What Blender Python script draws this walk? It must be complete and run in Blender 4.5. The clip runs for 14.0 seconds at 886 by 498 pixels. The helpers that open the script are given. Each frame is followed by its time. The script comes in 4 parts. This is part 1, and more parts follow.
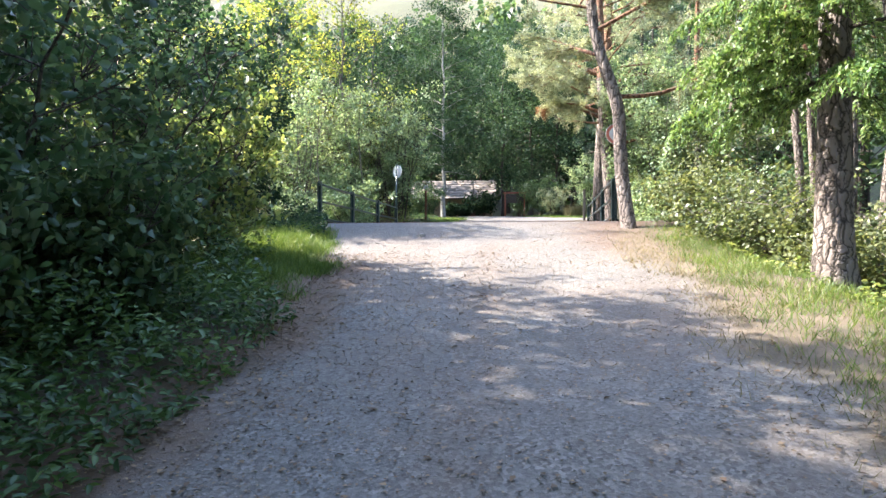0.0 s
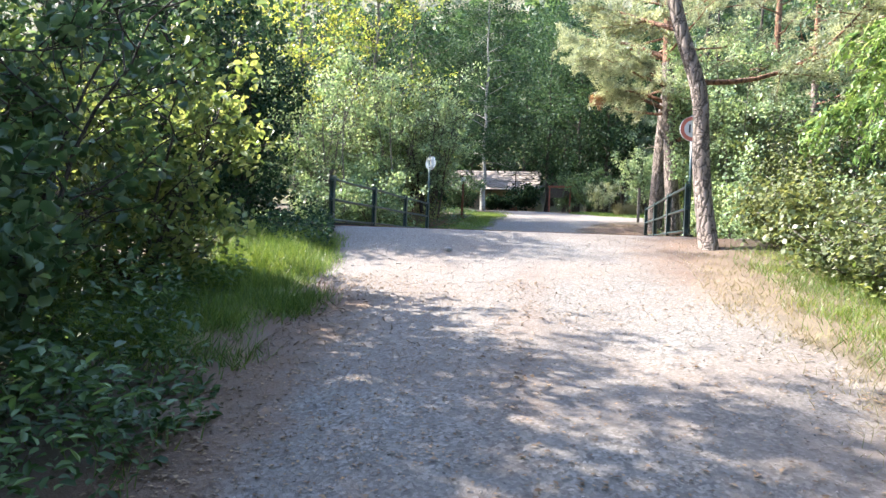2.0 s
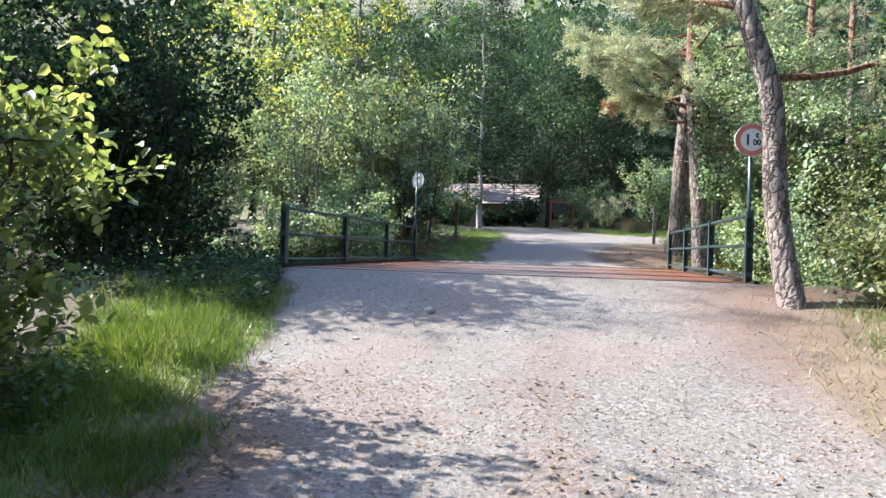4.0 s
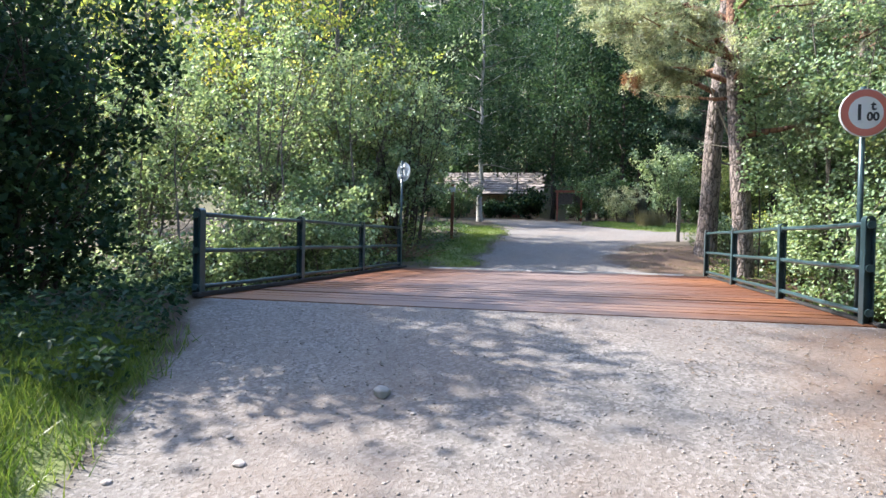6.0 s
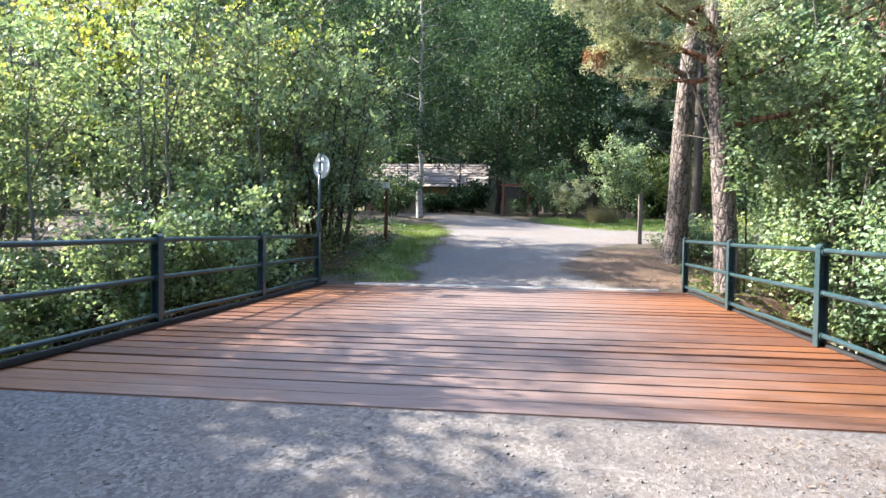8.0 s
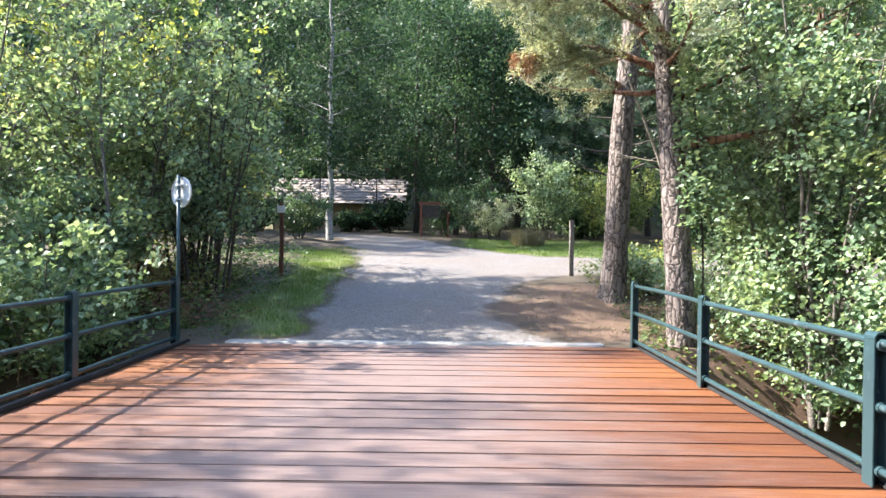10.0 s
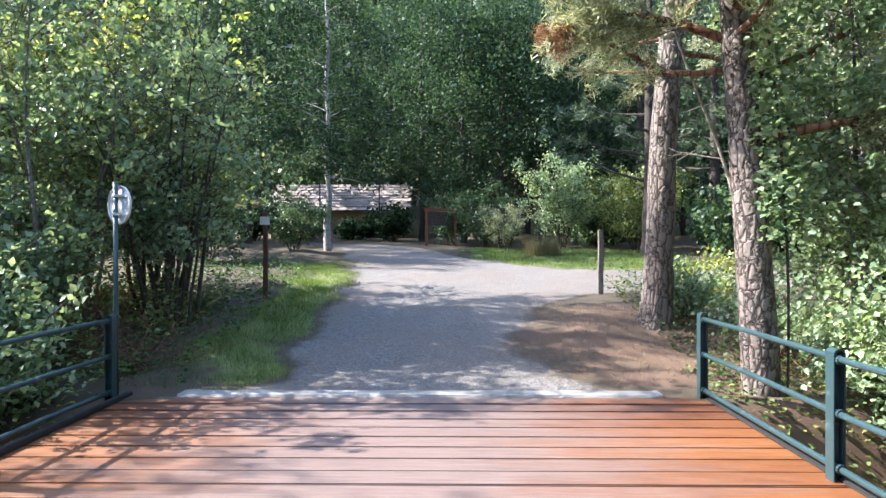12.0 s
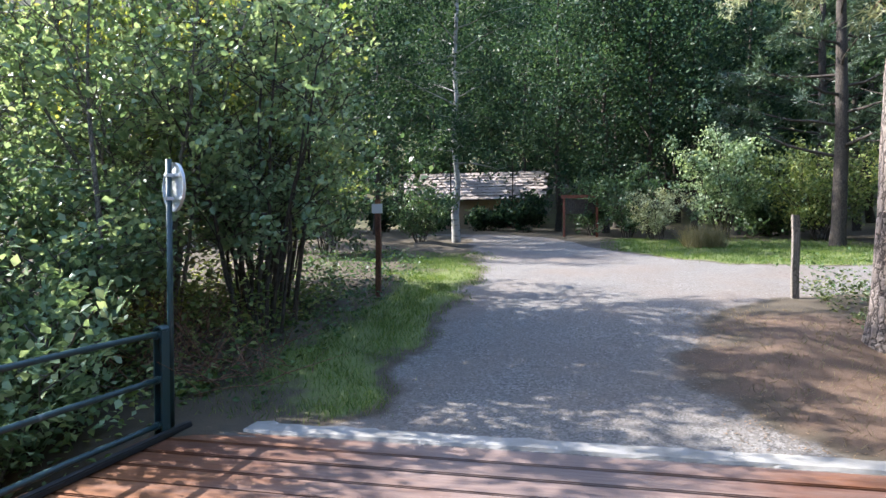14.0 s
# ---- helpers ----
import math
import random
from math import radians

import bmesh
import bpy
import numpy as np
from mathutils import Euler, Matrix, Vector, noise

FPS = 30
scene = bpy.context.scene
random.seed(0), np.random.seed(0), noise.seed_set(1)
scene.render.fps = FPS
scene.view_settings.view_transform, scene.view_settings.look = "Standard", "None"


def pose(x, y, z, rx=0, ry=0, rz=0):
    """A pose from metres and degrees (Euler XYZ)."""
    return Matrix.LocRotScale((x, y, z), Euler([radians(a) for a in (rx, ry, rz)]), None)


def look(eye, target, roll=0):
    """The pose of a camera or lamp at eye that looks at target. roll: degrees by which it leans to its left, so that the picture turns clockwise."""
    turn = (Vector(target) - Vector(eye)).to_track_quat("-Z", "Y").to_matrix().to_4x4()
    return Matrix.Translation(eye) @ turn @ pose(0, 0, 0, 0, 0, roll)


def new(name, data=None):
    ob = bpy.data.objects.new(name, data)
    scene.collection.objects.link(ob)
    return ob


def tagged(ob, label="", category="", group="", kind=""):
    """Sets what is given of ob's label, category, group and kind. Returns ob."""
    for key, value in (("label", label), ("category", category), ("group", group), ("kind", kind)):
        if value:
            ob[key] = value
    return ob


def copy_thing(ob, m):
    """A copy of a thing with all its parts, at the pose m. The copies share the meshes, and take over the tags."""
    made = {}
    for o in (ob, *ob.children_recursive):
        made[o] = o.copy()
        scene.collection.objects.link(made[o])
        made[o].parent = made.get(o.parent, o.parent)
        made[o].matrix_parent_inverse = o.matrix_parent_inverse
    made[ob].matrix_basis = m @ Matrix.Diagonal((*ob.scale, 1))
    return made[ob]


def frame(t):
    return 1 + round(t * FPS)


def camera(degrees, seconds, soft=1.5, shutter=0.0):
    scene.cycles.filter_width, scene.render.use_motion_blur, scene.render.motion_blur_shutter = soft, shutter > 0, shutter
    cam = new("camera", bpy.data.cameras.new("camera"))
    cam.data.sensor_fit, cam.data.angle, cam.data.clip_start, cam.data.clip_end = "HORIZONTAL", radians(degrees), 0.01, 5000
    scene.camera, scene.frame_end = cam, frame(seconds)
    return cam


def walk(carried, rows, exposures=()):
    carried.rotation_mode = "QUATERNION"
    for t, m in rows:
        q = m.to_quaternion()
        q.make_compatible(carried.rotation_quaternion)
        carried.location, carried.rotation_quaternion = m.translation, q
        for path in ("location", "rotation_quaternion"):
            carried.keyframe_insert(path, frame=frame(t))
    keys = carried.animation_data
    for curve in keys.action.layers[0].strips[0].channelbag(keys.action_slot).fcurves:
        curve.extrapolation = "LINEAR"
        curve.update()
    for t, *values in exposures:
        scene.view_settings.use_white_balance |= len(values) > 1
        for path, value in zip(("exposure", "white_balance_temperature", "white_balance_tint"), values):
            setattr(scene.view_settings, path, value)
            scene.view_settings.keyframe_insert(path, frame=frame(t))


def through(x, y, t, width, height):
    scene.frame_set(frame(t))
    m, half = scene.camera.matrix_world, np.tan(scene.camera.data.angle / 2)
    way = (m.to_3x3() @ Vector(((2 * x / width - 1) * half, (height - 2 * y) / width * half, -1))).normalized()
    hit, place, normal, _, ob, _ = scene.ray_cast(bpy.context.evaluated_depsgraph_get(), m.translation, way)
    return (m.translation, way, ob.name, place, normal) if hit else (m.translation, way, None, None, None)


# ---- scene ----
cam = camera(68.1, 14.0)
PATH = [
    (0, (1.71, -21.397, -0.671), (1.407, -19.42, -0.657), 0.0),
    (0.5, (1.684, -20.872, -0.58), (1.324, -18.905, -0.594), 0.0),
    (1, (1.604, -20.36, -0.458), (1.22, -18.397, -0.488), 0.6),
    (1.5, (1.588, -19.73, -0.295), (1.198, -17.769, -0.318), 1.3),
    (2, (1.494, -19.088, -0.196), (1.071, -17.133, -0.225), 2.1),
    (2.5, (1.422, -18.476, -0.07), (1.046, -16.512, -0.079), 1.5),
    (3, (1.342, -17.805, 0.056), (0.92, -15.85, 0.067), 1.8),
    (5.5, (0.793, -14.327, 0.595), (0.388, -12.368, 0.57), 1.3),
    (6, (0.788, -13.7, 0.661), (0.363, -11.746, 0.628), 1.2),
    (6.5, (0.718, -13.084, 0.753), (0.261, -11.137, 0.715), 1.5),
    (7, (0.631, -12.491, 0.829), (0.223, -10.534, 0.771), 1.4),
    (7.5, (0.558, -11.854, 0.908), (0.206, -9.887, 0.828), 1.4),
    (8, (0.519, -11.198, 1.007), (0.264, -9.215, 0.947), 0.8),
    (8.5, (0.556, -10.573, 1.104), (0.357, -8.584, 1.042), 0.7),
    (9, (0.576, -10.009, 1.219), (0.451, -8.013, 1.199), 0.7),
    (11.5, (0.548, -7.35, 1.624), (0.57, -5.351, 1.603), 0.5),
    (12, (0.5, -6.883, 1.635), (0.463, -4.884, 1.628), -0.1),
    (12.5, (0.514, -6.322, 1.633), (0.427, -4.324, 1.631), -0.1),
    (13, (0.48, -5.762, 1.651), (0.413, -3.764, 1.598), 0.2),
    (13.5, (0.469, -5.241, 1.654), (0.269, -3.252, 1.581), -0.1),
    (14, (0.364, -4.808, 1.646), (-0.081, -2.859, 1.612), -0.3),
]
walk(cam, [(t, look(eye, target, roll)) for t, eye, target, roll in PATH],
     [(t, stops, kelvin, 12) for t, stops, kelvin in ((0, 2.85, 6400), (1.5, 2.9, 6400), (3.0, 2.55, 6150), (5.5, 2.35, 6050), (9.0, 2.68, 6300), (11.5, 2.55, 5950), (14, 2.3, 5950))])

# ---- light ----
SUN_FROM = Vector((-1.0, 0.10, 0.85)).normalized()
world = bpy.data.worlds.new("sky")
scene.world = world
world.use_nodes = True
wn = world.node_tree
sky = wn.nodes.new("ShaderNodeTexSky")
sky.sky_type = "NISHITA"
sky.sun_disc = False
sky.sun_elevation = math.asin(SUN_FROM.z)
sky.sun_rotation = math.atan2(SUN_FROM.x, SUN_FROM.y)
wn.links.new(sky.outputs[0], wn.nodes["Background"].inputs[0])
wn.nodes["Background"].inputs[1].default_value = 0.15
sun_data = bpy.data.lights.new("sun", "SUN")
sun_data.energy = 3.6
sun_data.angle = radians(0.55)
sun_data.color = (1.0, 0.93, 0.82)
sun = new("sun", sun_data)
sun.matrix_world = look(SUN_FROM * 60, (0, 0, 0))


# ---- materials ----
def material(name, rough=0.8, metal=0.0):
    m = bpy.data.materials.new(name)
    m.use_nodes = True
    b = m.node_tree.nodes["Principled BSDF"]
    b.inputs["Roughness"].default_value = rough
    b.inputs["Metallic"].default_value = metal
    return m, m.node_tree, b


def node(nt, kind, **sets):
    n = nt.nodes.new(kind)
    for k, v in sets.items():
        n.inputs[k.replace("_", " ")].default_value = v
    return n


def ramp(nt, fac, stops):
    r = nt.nodes.new("ShaderNodeValToRGB")
    els = r.color_ramp.elements
    while len(els) < len(stops):
        els.new(0.5)
    for e, (p, c) in zip(els, stops):
        e.position, e.color = p, (*c, 1)
    nt.links.new(fac, r.inputs[0])
    return r.outputs[0]


def mix(nt, fac, a, b, blend="MIX"):
    n = nt.nodes.new("ShaderNodeMix")
    n.data_type, n.blend_type = "RGBA", blend
    for s, v in ((n.inputs[0], fac), (n.inputs[6], a), (n.inputs[7], b)):
        if isinstance(v, bpy.types.NodeSocket):
            nt.links.new(v, s)
        elif isinstance(v, (int, float)):
            s.default_value = v
        else:
            s.default_value = (*v, 1)
    return n.outputs[2]


def coords(nt, scale=(1, 1, 1), source="Object"):
    if source == "World":
        out = nt.nodes.new("ShaderNodeNewGeometry").outputs["Position"]
    else:
        out = nt.nodes.new("ShaderNodeTexCoord").outputs[source]
    mp = nt.nodes.new("ShaderNodeMapping")
    mp.inputs["Scale"].default_value = scale
    nt.links.new(out, mp.inputs[0])
    return mp.outputs[0]


def noise_tex(nt, vec, scale, detail=4, rough=0.55):
    n = node(nt, "ShaderNodeTexNoise", Scale=scale, Detail=detail, Roughness=rough)
    nt.links.new(vec, n.inputs["Vector"])
    return n.outputs[0]


def bump(nt, b, height, strength, distance):
    n = node(nt, "ShaderNodeBump", Strength=strength, Distance=distance)
    nt.links.new(height, n.inputs["Height"])
    nt.links.new(n.outputs[0], b.inputs["Normal"])


def leaf_material(name, dark, mid, light, through=0.42, rough=0.44, gloss=0.5):
    m, nt, b = material(name, rough)
    b.inputs["Specular IOR Level"].default_value = gloss
    geo = nt.nodes.new("ShaderNodeNewGeometry")
    col = ramp(nt, geo.outputs["Random Per Island"], [(0, dark), (0.55, mid), (0.93, light)])
    big = noise_tex(nt, coords(nt, source="World"), 0.7, 2)
    shade = ramp(nt, big, [(0.3, (0.7, 0.75, 0.7)), (0.7, (1.25, 1.15, 0.95))])
    col = mix(nt, 1.0, col, shade, "MULTIPLY")
    nt.links.new(col, b.inputs["Base Color"])
    tr = nt.nodes.new("ShaderNodeBsdfTranslucent")
    nt.links.new(mix(nt, 1.0, col, (1.4, 1.3, 0.85), "MULTIPLY"), tr.inputs[0])
    ms = nt.nodes.new("ShaderNodeMixShader")
    ms.inputs[0].default_value = through
    nt.links.new(b.outputs[0], ms.inputs[1])
    nt.links.new(tr.outputs[0], ms.inputs[2])
    nt.links.new(ms.outputs[0], nt.nodes["Material Output"].inputs[0])
    return m


def bark_material(name, furrow, plate, warm, scale=9.0, relief=0.02, stretch=0.28):
    m, nt, b = material(name, 0.9)
    vec = coords(nt, (1, 1, stretch))
    v = node(nt, "ShaderNodeTexVoronoi", Scale=scale)
    v.feature = "DISTANCE_TO_EDGE"
    wob = noise_tex(nt, coords(nt), 6, 3)
    add = nt.nodes.new("ShaderNodeVectorMath")
    add.operation = "MULTIPLY_ADD"
    nt.links.new(wob, add.inputs[0])
    add.inputs[1].default_value = (0.22, 0.22, 0.22)
    nt.links.new(vec, add.inputs[2])
    nt.links.new(add.outputs[0], v.inputs["Vector"])
    fine = noise_tex(nt, vec, scale * 5, 5)
    large = noise_tex(nt, coords(nt), 1.3, 3)
    col = mix(nt, fine, plate, warm)
    col = mix(nt, ramp(nt, large, [(0.35, (0, 0, 0)), (0.7, (1, 1, 1))]), col, plate)
    col = mix(nt, ramp(nt, v.outputs["Distance"], [(0.0, (0, 0, 0)), (0.14, (1, 1, 1))]), furrow, col)
    nt.links.new(col, b.inputs["Base Color"])
    h = mix(nt, 0.35, ramp(nt, v.outputs["Distance"], [(0.0, (0, 0, 0)), (0.25, (1, 1, 1))]), fine)
    bump(nt, b, h, 0.9, relief)
    return m


LEAF_HAZEL = leaf_material("hazel leaf", (0.082, 0.131, 0.046), (0.170, 0.242, 0.092), (0.325, 0.370, 0.165))
# darker copy of the hazel leaf, with woodland shade put into the colour
LEAF_SHADED = leaf_material("woodland leaf with shade in its colour", (0.032, 0.070, 0.038), (0.064, 0.128, 0.070), (0.140, 0.215, 0.124))
# near-black green: the shade of the deep wood is painted into the leaf
LEAF_DEEP_SHADED = leaf_material("leaf with deep shade in its colour", (0.015, 0.038, 0.026), (0.032, 0.070, 0.046), (0.075, 0.128, 0.076), 0.35, 0.5, 0.12)
LEAF_YELLOW = leaf_material("yellowing leaf", (0.13, 0.20, 0.06), (0.25, 0.32, 0.09), (0.44, 0.43, 0.12), 0.5)
LEAF_LIME = leaf_material("pale lime leaf", (0.115, 0.192, 0.116), (0.215, 0.318, 0.205), (0.37, 0.47, 0.34))
LEAF_BRAMBLE = leaf_material("olive bramble leaf", (0.060, 0.090, 0.040), (0.115, 0.150, 0.072), (0.215, 0.245, 0.135))
LEAF_WILLOW = leaf_material("silvery willow leaf", (0.17, 0.205, 0.125), (0.30, 0.345, 0.225), (0.46, 0.50, 0.37), 0.3)
LEAF_HERB = leaf_material("herb leaf", (0.030, 0.068, 0.026), (0.058, 0.118, 0.046), (0.118, 0.200, 0.088))
GRASS = leaf_material("green grass blade", (0.052, 0.105, 0.022), (0.098, 0.172, 0.036), (0.185, 0.245, 0.070), 0.4)
GRASS_DRY = leaf_material("dry grass blade", (0.10, 0.098, 0.050), (0.175, 0.160, 0.088), (0.26, 0.225, 0.14), 0.3)
NEEDLE = leaf_material("pine needle", (0.17, 0.208, 0.155), (0.285, 0.335, 0.255), (0.435, 0.485, 0.39), 0.45)
NEEDLE_DARK = leaf_material("dark pine needle", (0.028, 0.060, 0.037), (0.057, 0.100, 0.062), (0.104, 0.155, 0.096), 0.2)
NEEDLE_DEAD = leaf_material("dead pine needle", (0.13, 0.065, 0.035), (0.22, 0.115, 0.065), (0.31, 0.19, 0.12), 0.3)
NEEDLE_FIR = leaf_material("spruce needle", (0.078, 0.162, 0.059), (0.167, 0.282, 0.095), (0.312, 0.424, 0.190), 0.35)
LITTER = leaf_material("fallen leaf", (0.09, 0.055, 0.035), (0.175, 0.112, 0.072), (0.28, 0.19, 0.125), 0.1, 0.8)
PINE_BARK = bark_material("pine bark", (0.022, 0.016, 0.013), (0.225, 0.188, 0.168), (0.155, 0.112, 0.09), 11, 0.03)
PINE_BARK_WARM = bark_material("orange upper pine bark", (0.05, 0.022, 0.012), (0.22, 0.125, 0.08), (0.27, 0.115, 0.055), 8, 0.015)
GREY_BARK = bark_material("grey smooth bark", (0.05, 0.043, 0.036), (0.19, 0.17, 0.145), (0.12, 0.10, 0.08), 26, 0.006, 0.5)
DARK_BARK = bark_material("dark stem bark", (0.018, 0.014, 0.011), (0.075, 0.06, 0.048), (0.05, 0.038, 0.03), 22, 0.008)
DEAD_WOOD = bark_material("bleached dead wood", (0.16, 0.13, 0.10), (0.42, 0.37, 0.30), (0.34, 0.28, 0.22), 30, 0.004)


def birch_material():
    m, nt, b = material("birch bark", 0.7)
    vec = coords(nt, (2.5, 2.5, 14))
    marks = noise_tex(nt, vec, 1.4, 4, 0.6)
    patches = noise_tex(nt, coords(nt), 2.2, 4, 0.65)
    col = mix(nt, ramp(nt, marks, [(0.56, (0, 0, 0)), (0.66, (1, 1, 1))]), (0.30, 0.295, 0.28), (0.03, 0.026, 0.023))
    col = mix(nt, ramp(nt, patches, [(0.50, (0, 0, 0)), (0.66, (1, 1, 1))]), col, (0.10, 0.085, 0.075))
    nt.links.new(col, b.inputs["Base Color"])
    bump(nt, b, marks, 0.4, 0.01)
    return m


def ground_material():
    m, nt, b = material("gravel path and woodland soil", 0.93)
    cover = nt.nodes.new("ShaderNodeAttribute")
    cover.attribute_name = "cover"
    sep = nt.nodes.new("ShaderNodeSeparateColor")
    nt.links.new(cover.outputs["Color"], sep.inputs[0])
    w = coords(nt, source="World")
    big = noise_tex(nt, w, 0.55, 4)
    mid = noise_tex(nt, w, 3.5, 5, 0.65)
    fine = noise_tex(nt, w, 40, 5, 0.7)
    grit = node(nt, "ShaderNodeTexVoronoi", Scale=48.0)
    nt.links.new(w, grit.inputs["Vector"])
    grit2 = node(nt, "ShaderNodeTexVoronoi", Scale=120.0)
    nt.links.new(w, grit2.inputs["Vector"])
    stone = ramp(nt, grit.outputs["Color"], [(0.05, (0.062, 0.055, 0.048)), (0.5, (0.142, 0.130, 0.119)), (0.95, (0.262, 0.244, 0.226))])
    dust = mix(nt, fine, (0.102, 0.091, 0.081), (0.168, 0.152, 0.138))
    gravel = mix(nt, ramp(nt, mid, [(0.36, (0.40, 0.40, 0.40)), (0.62, (0.95, 0.95, 0.95))]), dust, stone)
    gravel = mix(nt, ramp(nt, big, [(0.40, (0, 0, 0)), (0.72, (0.55, 0.55, 0.55))]), gravel, (0.150, 0.108, 0.082))
    soil = mix(nt, mid, (0.035, 0.026, 0.017), (0.10, 0.075, 0.045))
    turf = mix(nt, fine, (0.06, 0.085, 0.018), (0.17, 0.19, 0.05))
    needles = mix(nt, fine, (0.060, 0.036, 0.023), (0.180, 0.110, 0.070))
    dry = mix(nt, fine, (0.115, 0.088, 0.058), (0.225, 0.172, 0.118))

    def edge(channel, lo=0.36, hi=0.60):
        k = nt.nodes.new("ShaderNodeMath")
        k.operation = "MULTIPLY_ADD"
        nt.links.new(mid, k.inputs[0])
        k.inputs[1].default_value = 0.7
        j = nt.nodes.new("ShaderNodeMath")
        j.operation = "SUBTRACT"
        nt.links.new(channel, j.inputs[0])
        j.inputs[1].default_value = 0.35
        nt.links.new(j.outputs[0], k.inputs[2])
        return ramp(nt, k.outputs[0], [(lo, (0, 0, 0)), (hi, (1, 1, 1))])
    col = mix(nt, edge(sep.outputs[1]), soil, turf)
    col = mix(nt, edge(sep.outputs[0]), col, gravel)
    col = mix(nt, edge(sep.outputs[2], 0.3, 0.85), col, needles)
    col = mix(nt, edge(cover.outputs["Alpha"], 0.3, 0.8), col, dry)
    nt.links.new(col, b.inputs["Base Color"])
    h = mix(nt, 0.5, grit.outputs["Distance"], grit2.outputs["Distance"])
    h = mix(nt, 0.5, h, fine)
    bump(nt, b, h, 0.9, 0.012)
    return m


def plank_material():
    m, nt, b = material("red-brown hardwood deck", 0.62)
    grain = ramp(nt, noise_tex(nt, coords(nt, (0.5, 7, 7), "World"), 4, 7, 0.7), [(0.32, (0, 0, 0)), (0.68, (1, 1, 1))])
    info = nt.nodes.new("ShaderNodeObjectInfo")
    tone = ramp(nt, info.outputs["Random"], [(0, (0.130, 0.040, 0.010)), (0.5, (0.200, 0.068, 0.015)), (1, (0.270, 0.100, 0.024))])
    col = mix(nt, grain, tone, mix(nt, 1.0, tone, (0.48, 0.40, 0.38), "MULTIPLY"))
    pos = nt.nodes.new("ShaderNodeSeparateXYZ")
    nt.links.new(coords(nt, source="World"), pos.inputs[0])
    wander = noise_tex(nt, coords(nt, (0.7, 2.6, 1), "World"), 1.2, 7, 0.75)
    k = nt.nodes.new("ShaderNodeMath")
    k.operation = "MULTIPLY_ADD"
    nt.links.new(wander, k.inputs[0])
    k.inputs[1].default_value, k.inputs[2].default_value = 4.4, -2.2
    s = nt.nodes.new("ShaderNodeMath")
    s.operation = "ADD"
    nt.links.new(pos.outputs[0], s.inputs[0])
    nt.links.new(k.outputs[0], s.inputs[1])
    a = nt.nodes.new("ShaderNodeMath")
    a.operation = "ABSOLUTE"
    nt.links.new(s.outputs[0], a.inputs[0])
    n2 = nt.nodes.new("ShaderNodeMapRange")
    n2.inputs["From Max"].default_value = 2.7
    nt.links.new(a.outputs[0], n2.inputs[0])
    worn = ramp(nt, n2.outputs[0], [(0.30, (0.92, 0.92, 0.92)), (1.0, (0.05, 0.05, 0.05))])
    dustc = mix(nt, grain, (0.200, 0.148, 0.128), (0.128, 0.085, 0.072))
    col = mix(nt, worn, col, dustc)
    nt.links.new(col, b.inputs["Base Color"])
    bump(nt, b, grain, 0.35, 0.006)
    return m


def paint_material(name, c, worn, rough=0.35, metal=0.0):
    m, nt, b = material(name, rough, metal)
    n = noise_tex(nt, coords(nt, source="World"), 9, 5, 0.7)
    f = noise_tex(nt, coords(nt, source="World"), 2, 3)
    col = mix(nt, ramp(nt, n, [(0.60, (0, 0, 0)), (0.74, (1, 1, 1))]), c, worn)
    col = mix(nt, 0.25, col, ramp(nt, f, [(0.3, tuple(v * 0.6 for v in c)), (0.7, c)]))
    nt.links.new(col, b.inputs["Base Color"])
    bump(nt, b, n, 0.15, 0.003)
    return m


def stone_material(name, lo, hi, scale=12, relief=0.02, island=False):
    m, nt, b = material(name, 0.88)
    n = noise_tex(nt, coords(nt, source="World"), scale, 6, 0.7)
    f = noise_tex(nt, coords(nt, source="World"), scale * 0.15, 3)
    col = mix(nt, n, lo, hi)
    col = mix(nt, 1.0, col, ramp(nt, f, [(0.3, (0.72, 0.7, 0.66)), (0.7, (1.1, 1.1, 1.1))]), "MULTIPLY")
    if island:
        geo = nt.nodes.new("ShaderNodeNewGeometry")
        col = mix(nt, 1.0, col, ramp(nt, geo.outputs["Random Per Island"], [(0, (0.45, 0.43, 0.42)), (1, (1.35, 1.3, 1.25))]), "MULTIPLY")
    nt.links.new(col, b.inputs["Base Color"])
    bump(nt, b, n, 0.6, relief)
    return m


BIRCH = birch_material()
GROUND = ground_material()
PLANK = plank_material()
RAIL_PAINT = paint_material("green railing paint", (0.030, 0.060, 0.066), (0.17, 0.21, 0.225), 0.28)
BEAM_STEEL = paint_material("dark tarred timber", (0.018, 0.018, 0.018), (0.05, 0.04, 0.035), 0.8)
SIGN_RED = paint_material("faded red sign paint", (0.55, 0.17, 0.13), (0.58, 0.28, 0.23), 0.45)
SIGN_WHITE = paint_material("white sign paint", (0.70, 0.70, 0.70), (0.48, 0.48, 0.48), 0.45)
SIGN_BLACK = paint_material("black lettering", (0.03, 0.03, 0.035), (0.12, 0.12, 0.12), 0.6)
SIGN_METAL = paint_material("weathered bare aluminium", (0.66, 0.67, 0.68), (0.45, 0.45, 0.45), 0.5, 0.25)
POST_WOOD = bark_material("stained wooden post", (0.05, 0.022, 0.013), (0.17, 0.075, 0.042), (0.12, 0.05, 0.03), 30, 0.003, 0.06)
POST_GREY = bark_material("weathered grey post", (0.07, 0.06, 0.05), (0.24, 0.21, 0.18), (0.17, 0.14, 0.12), 30, 0.003, 0.06)
BOARD_WOOD = bark_material("red-brown board wood", (0.09, 0.032, 0.02), (0.26, 0.095, 0.06), (0.20, 0.07, 0.045), 26, 0.003, 0.3)
CONCRETE = stone_material("pale worn concrete", (0.19, 0.18, 0.165), (0.37, 0.355, 0.335), 14, 0.01)
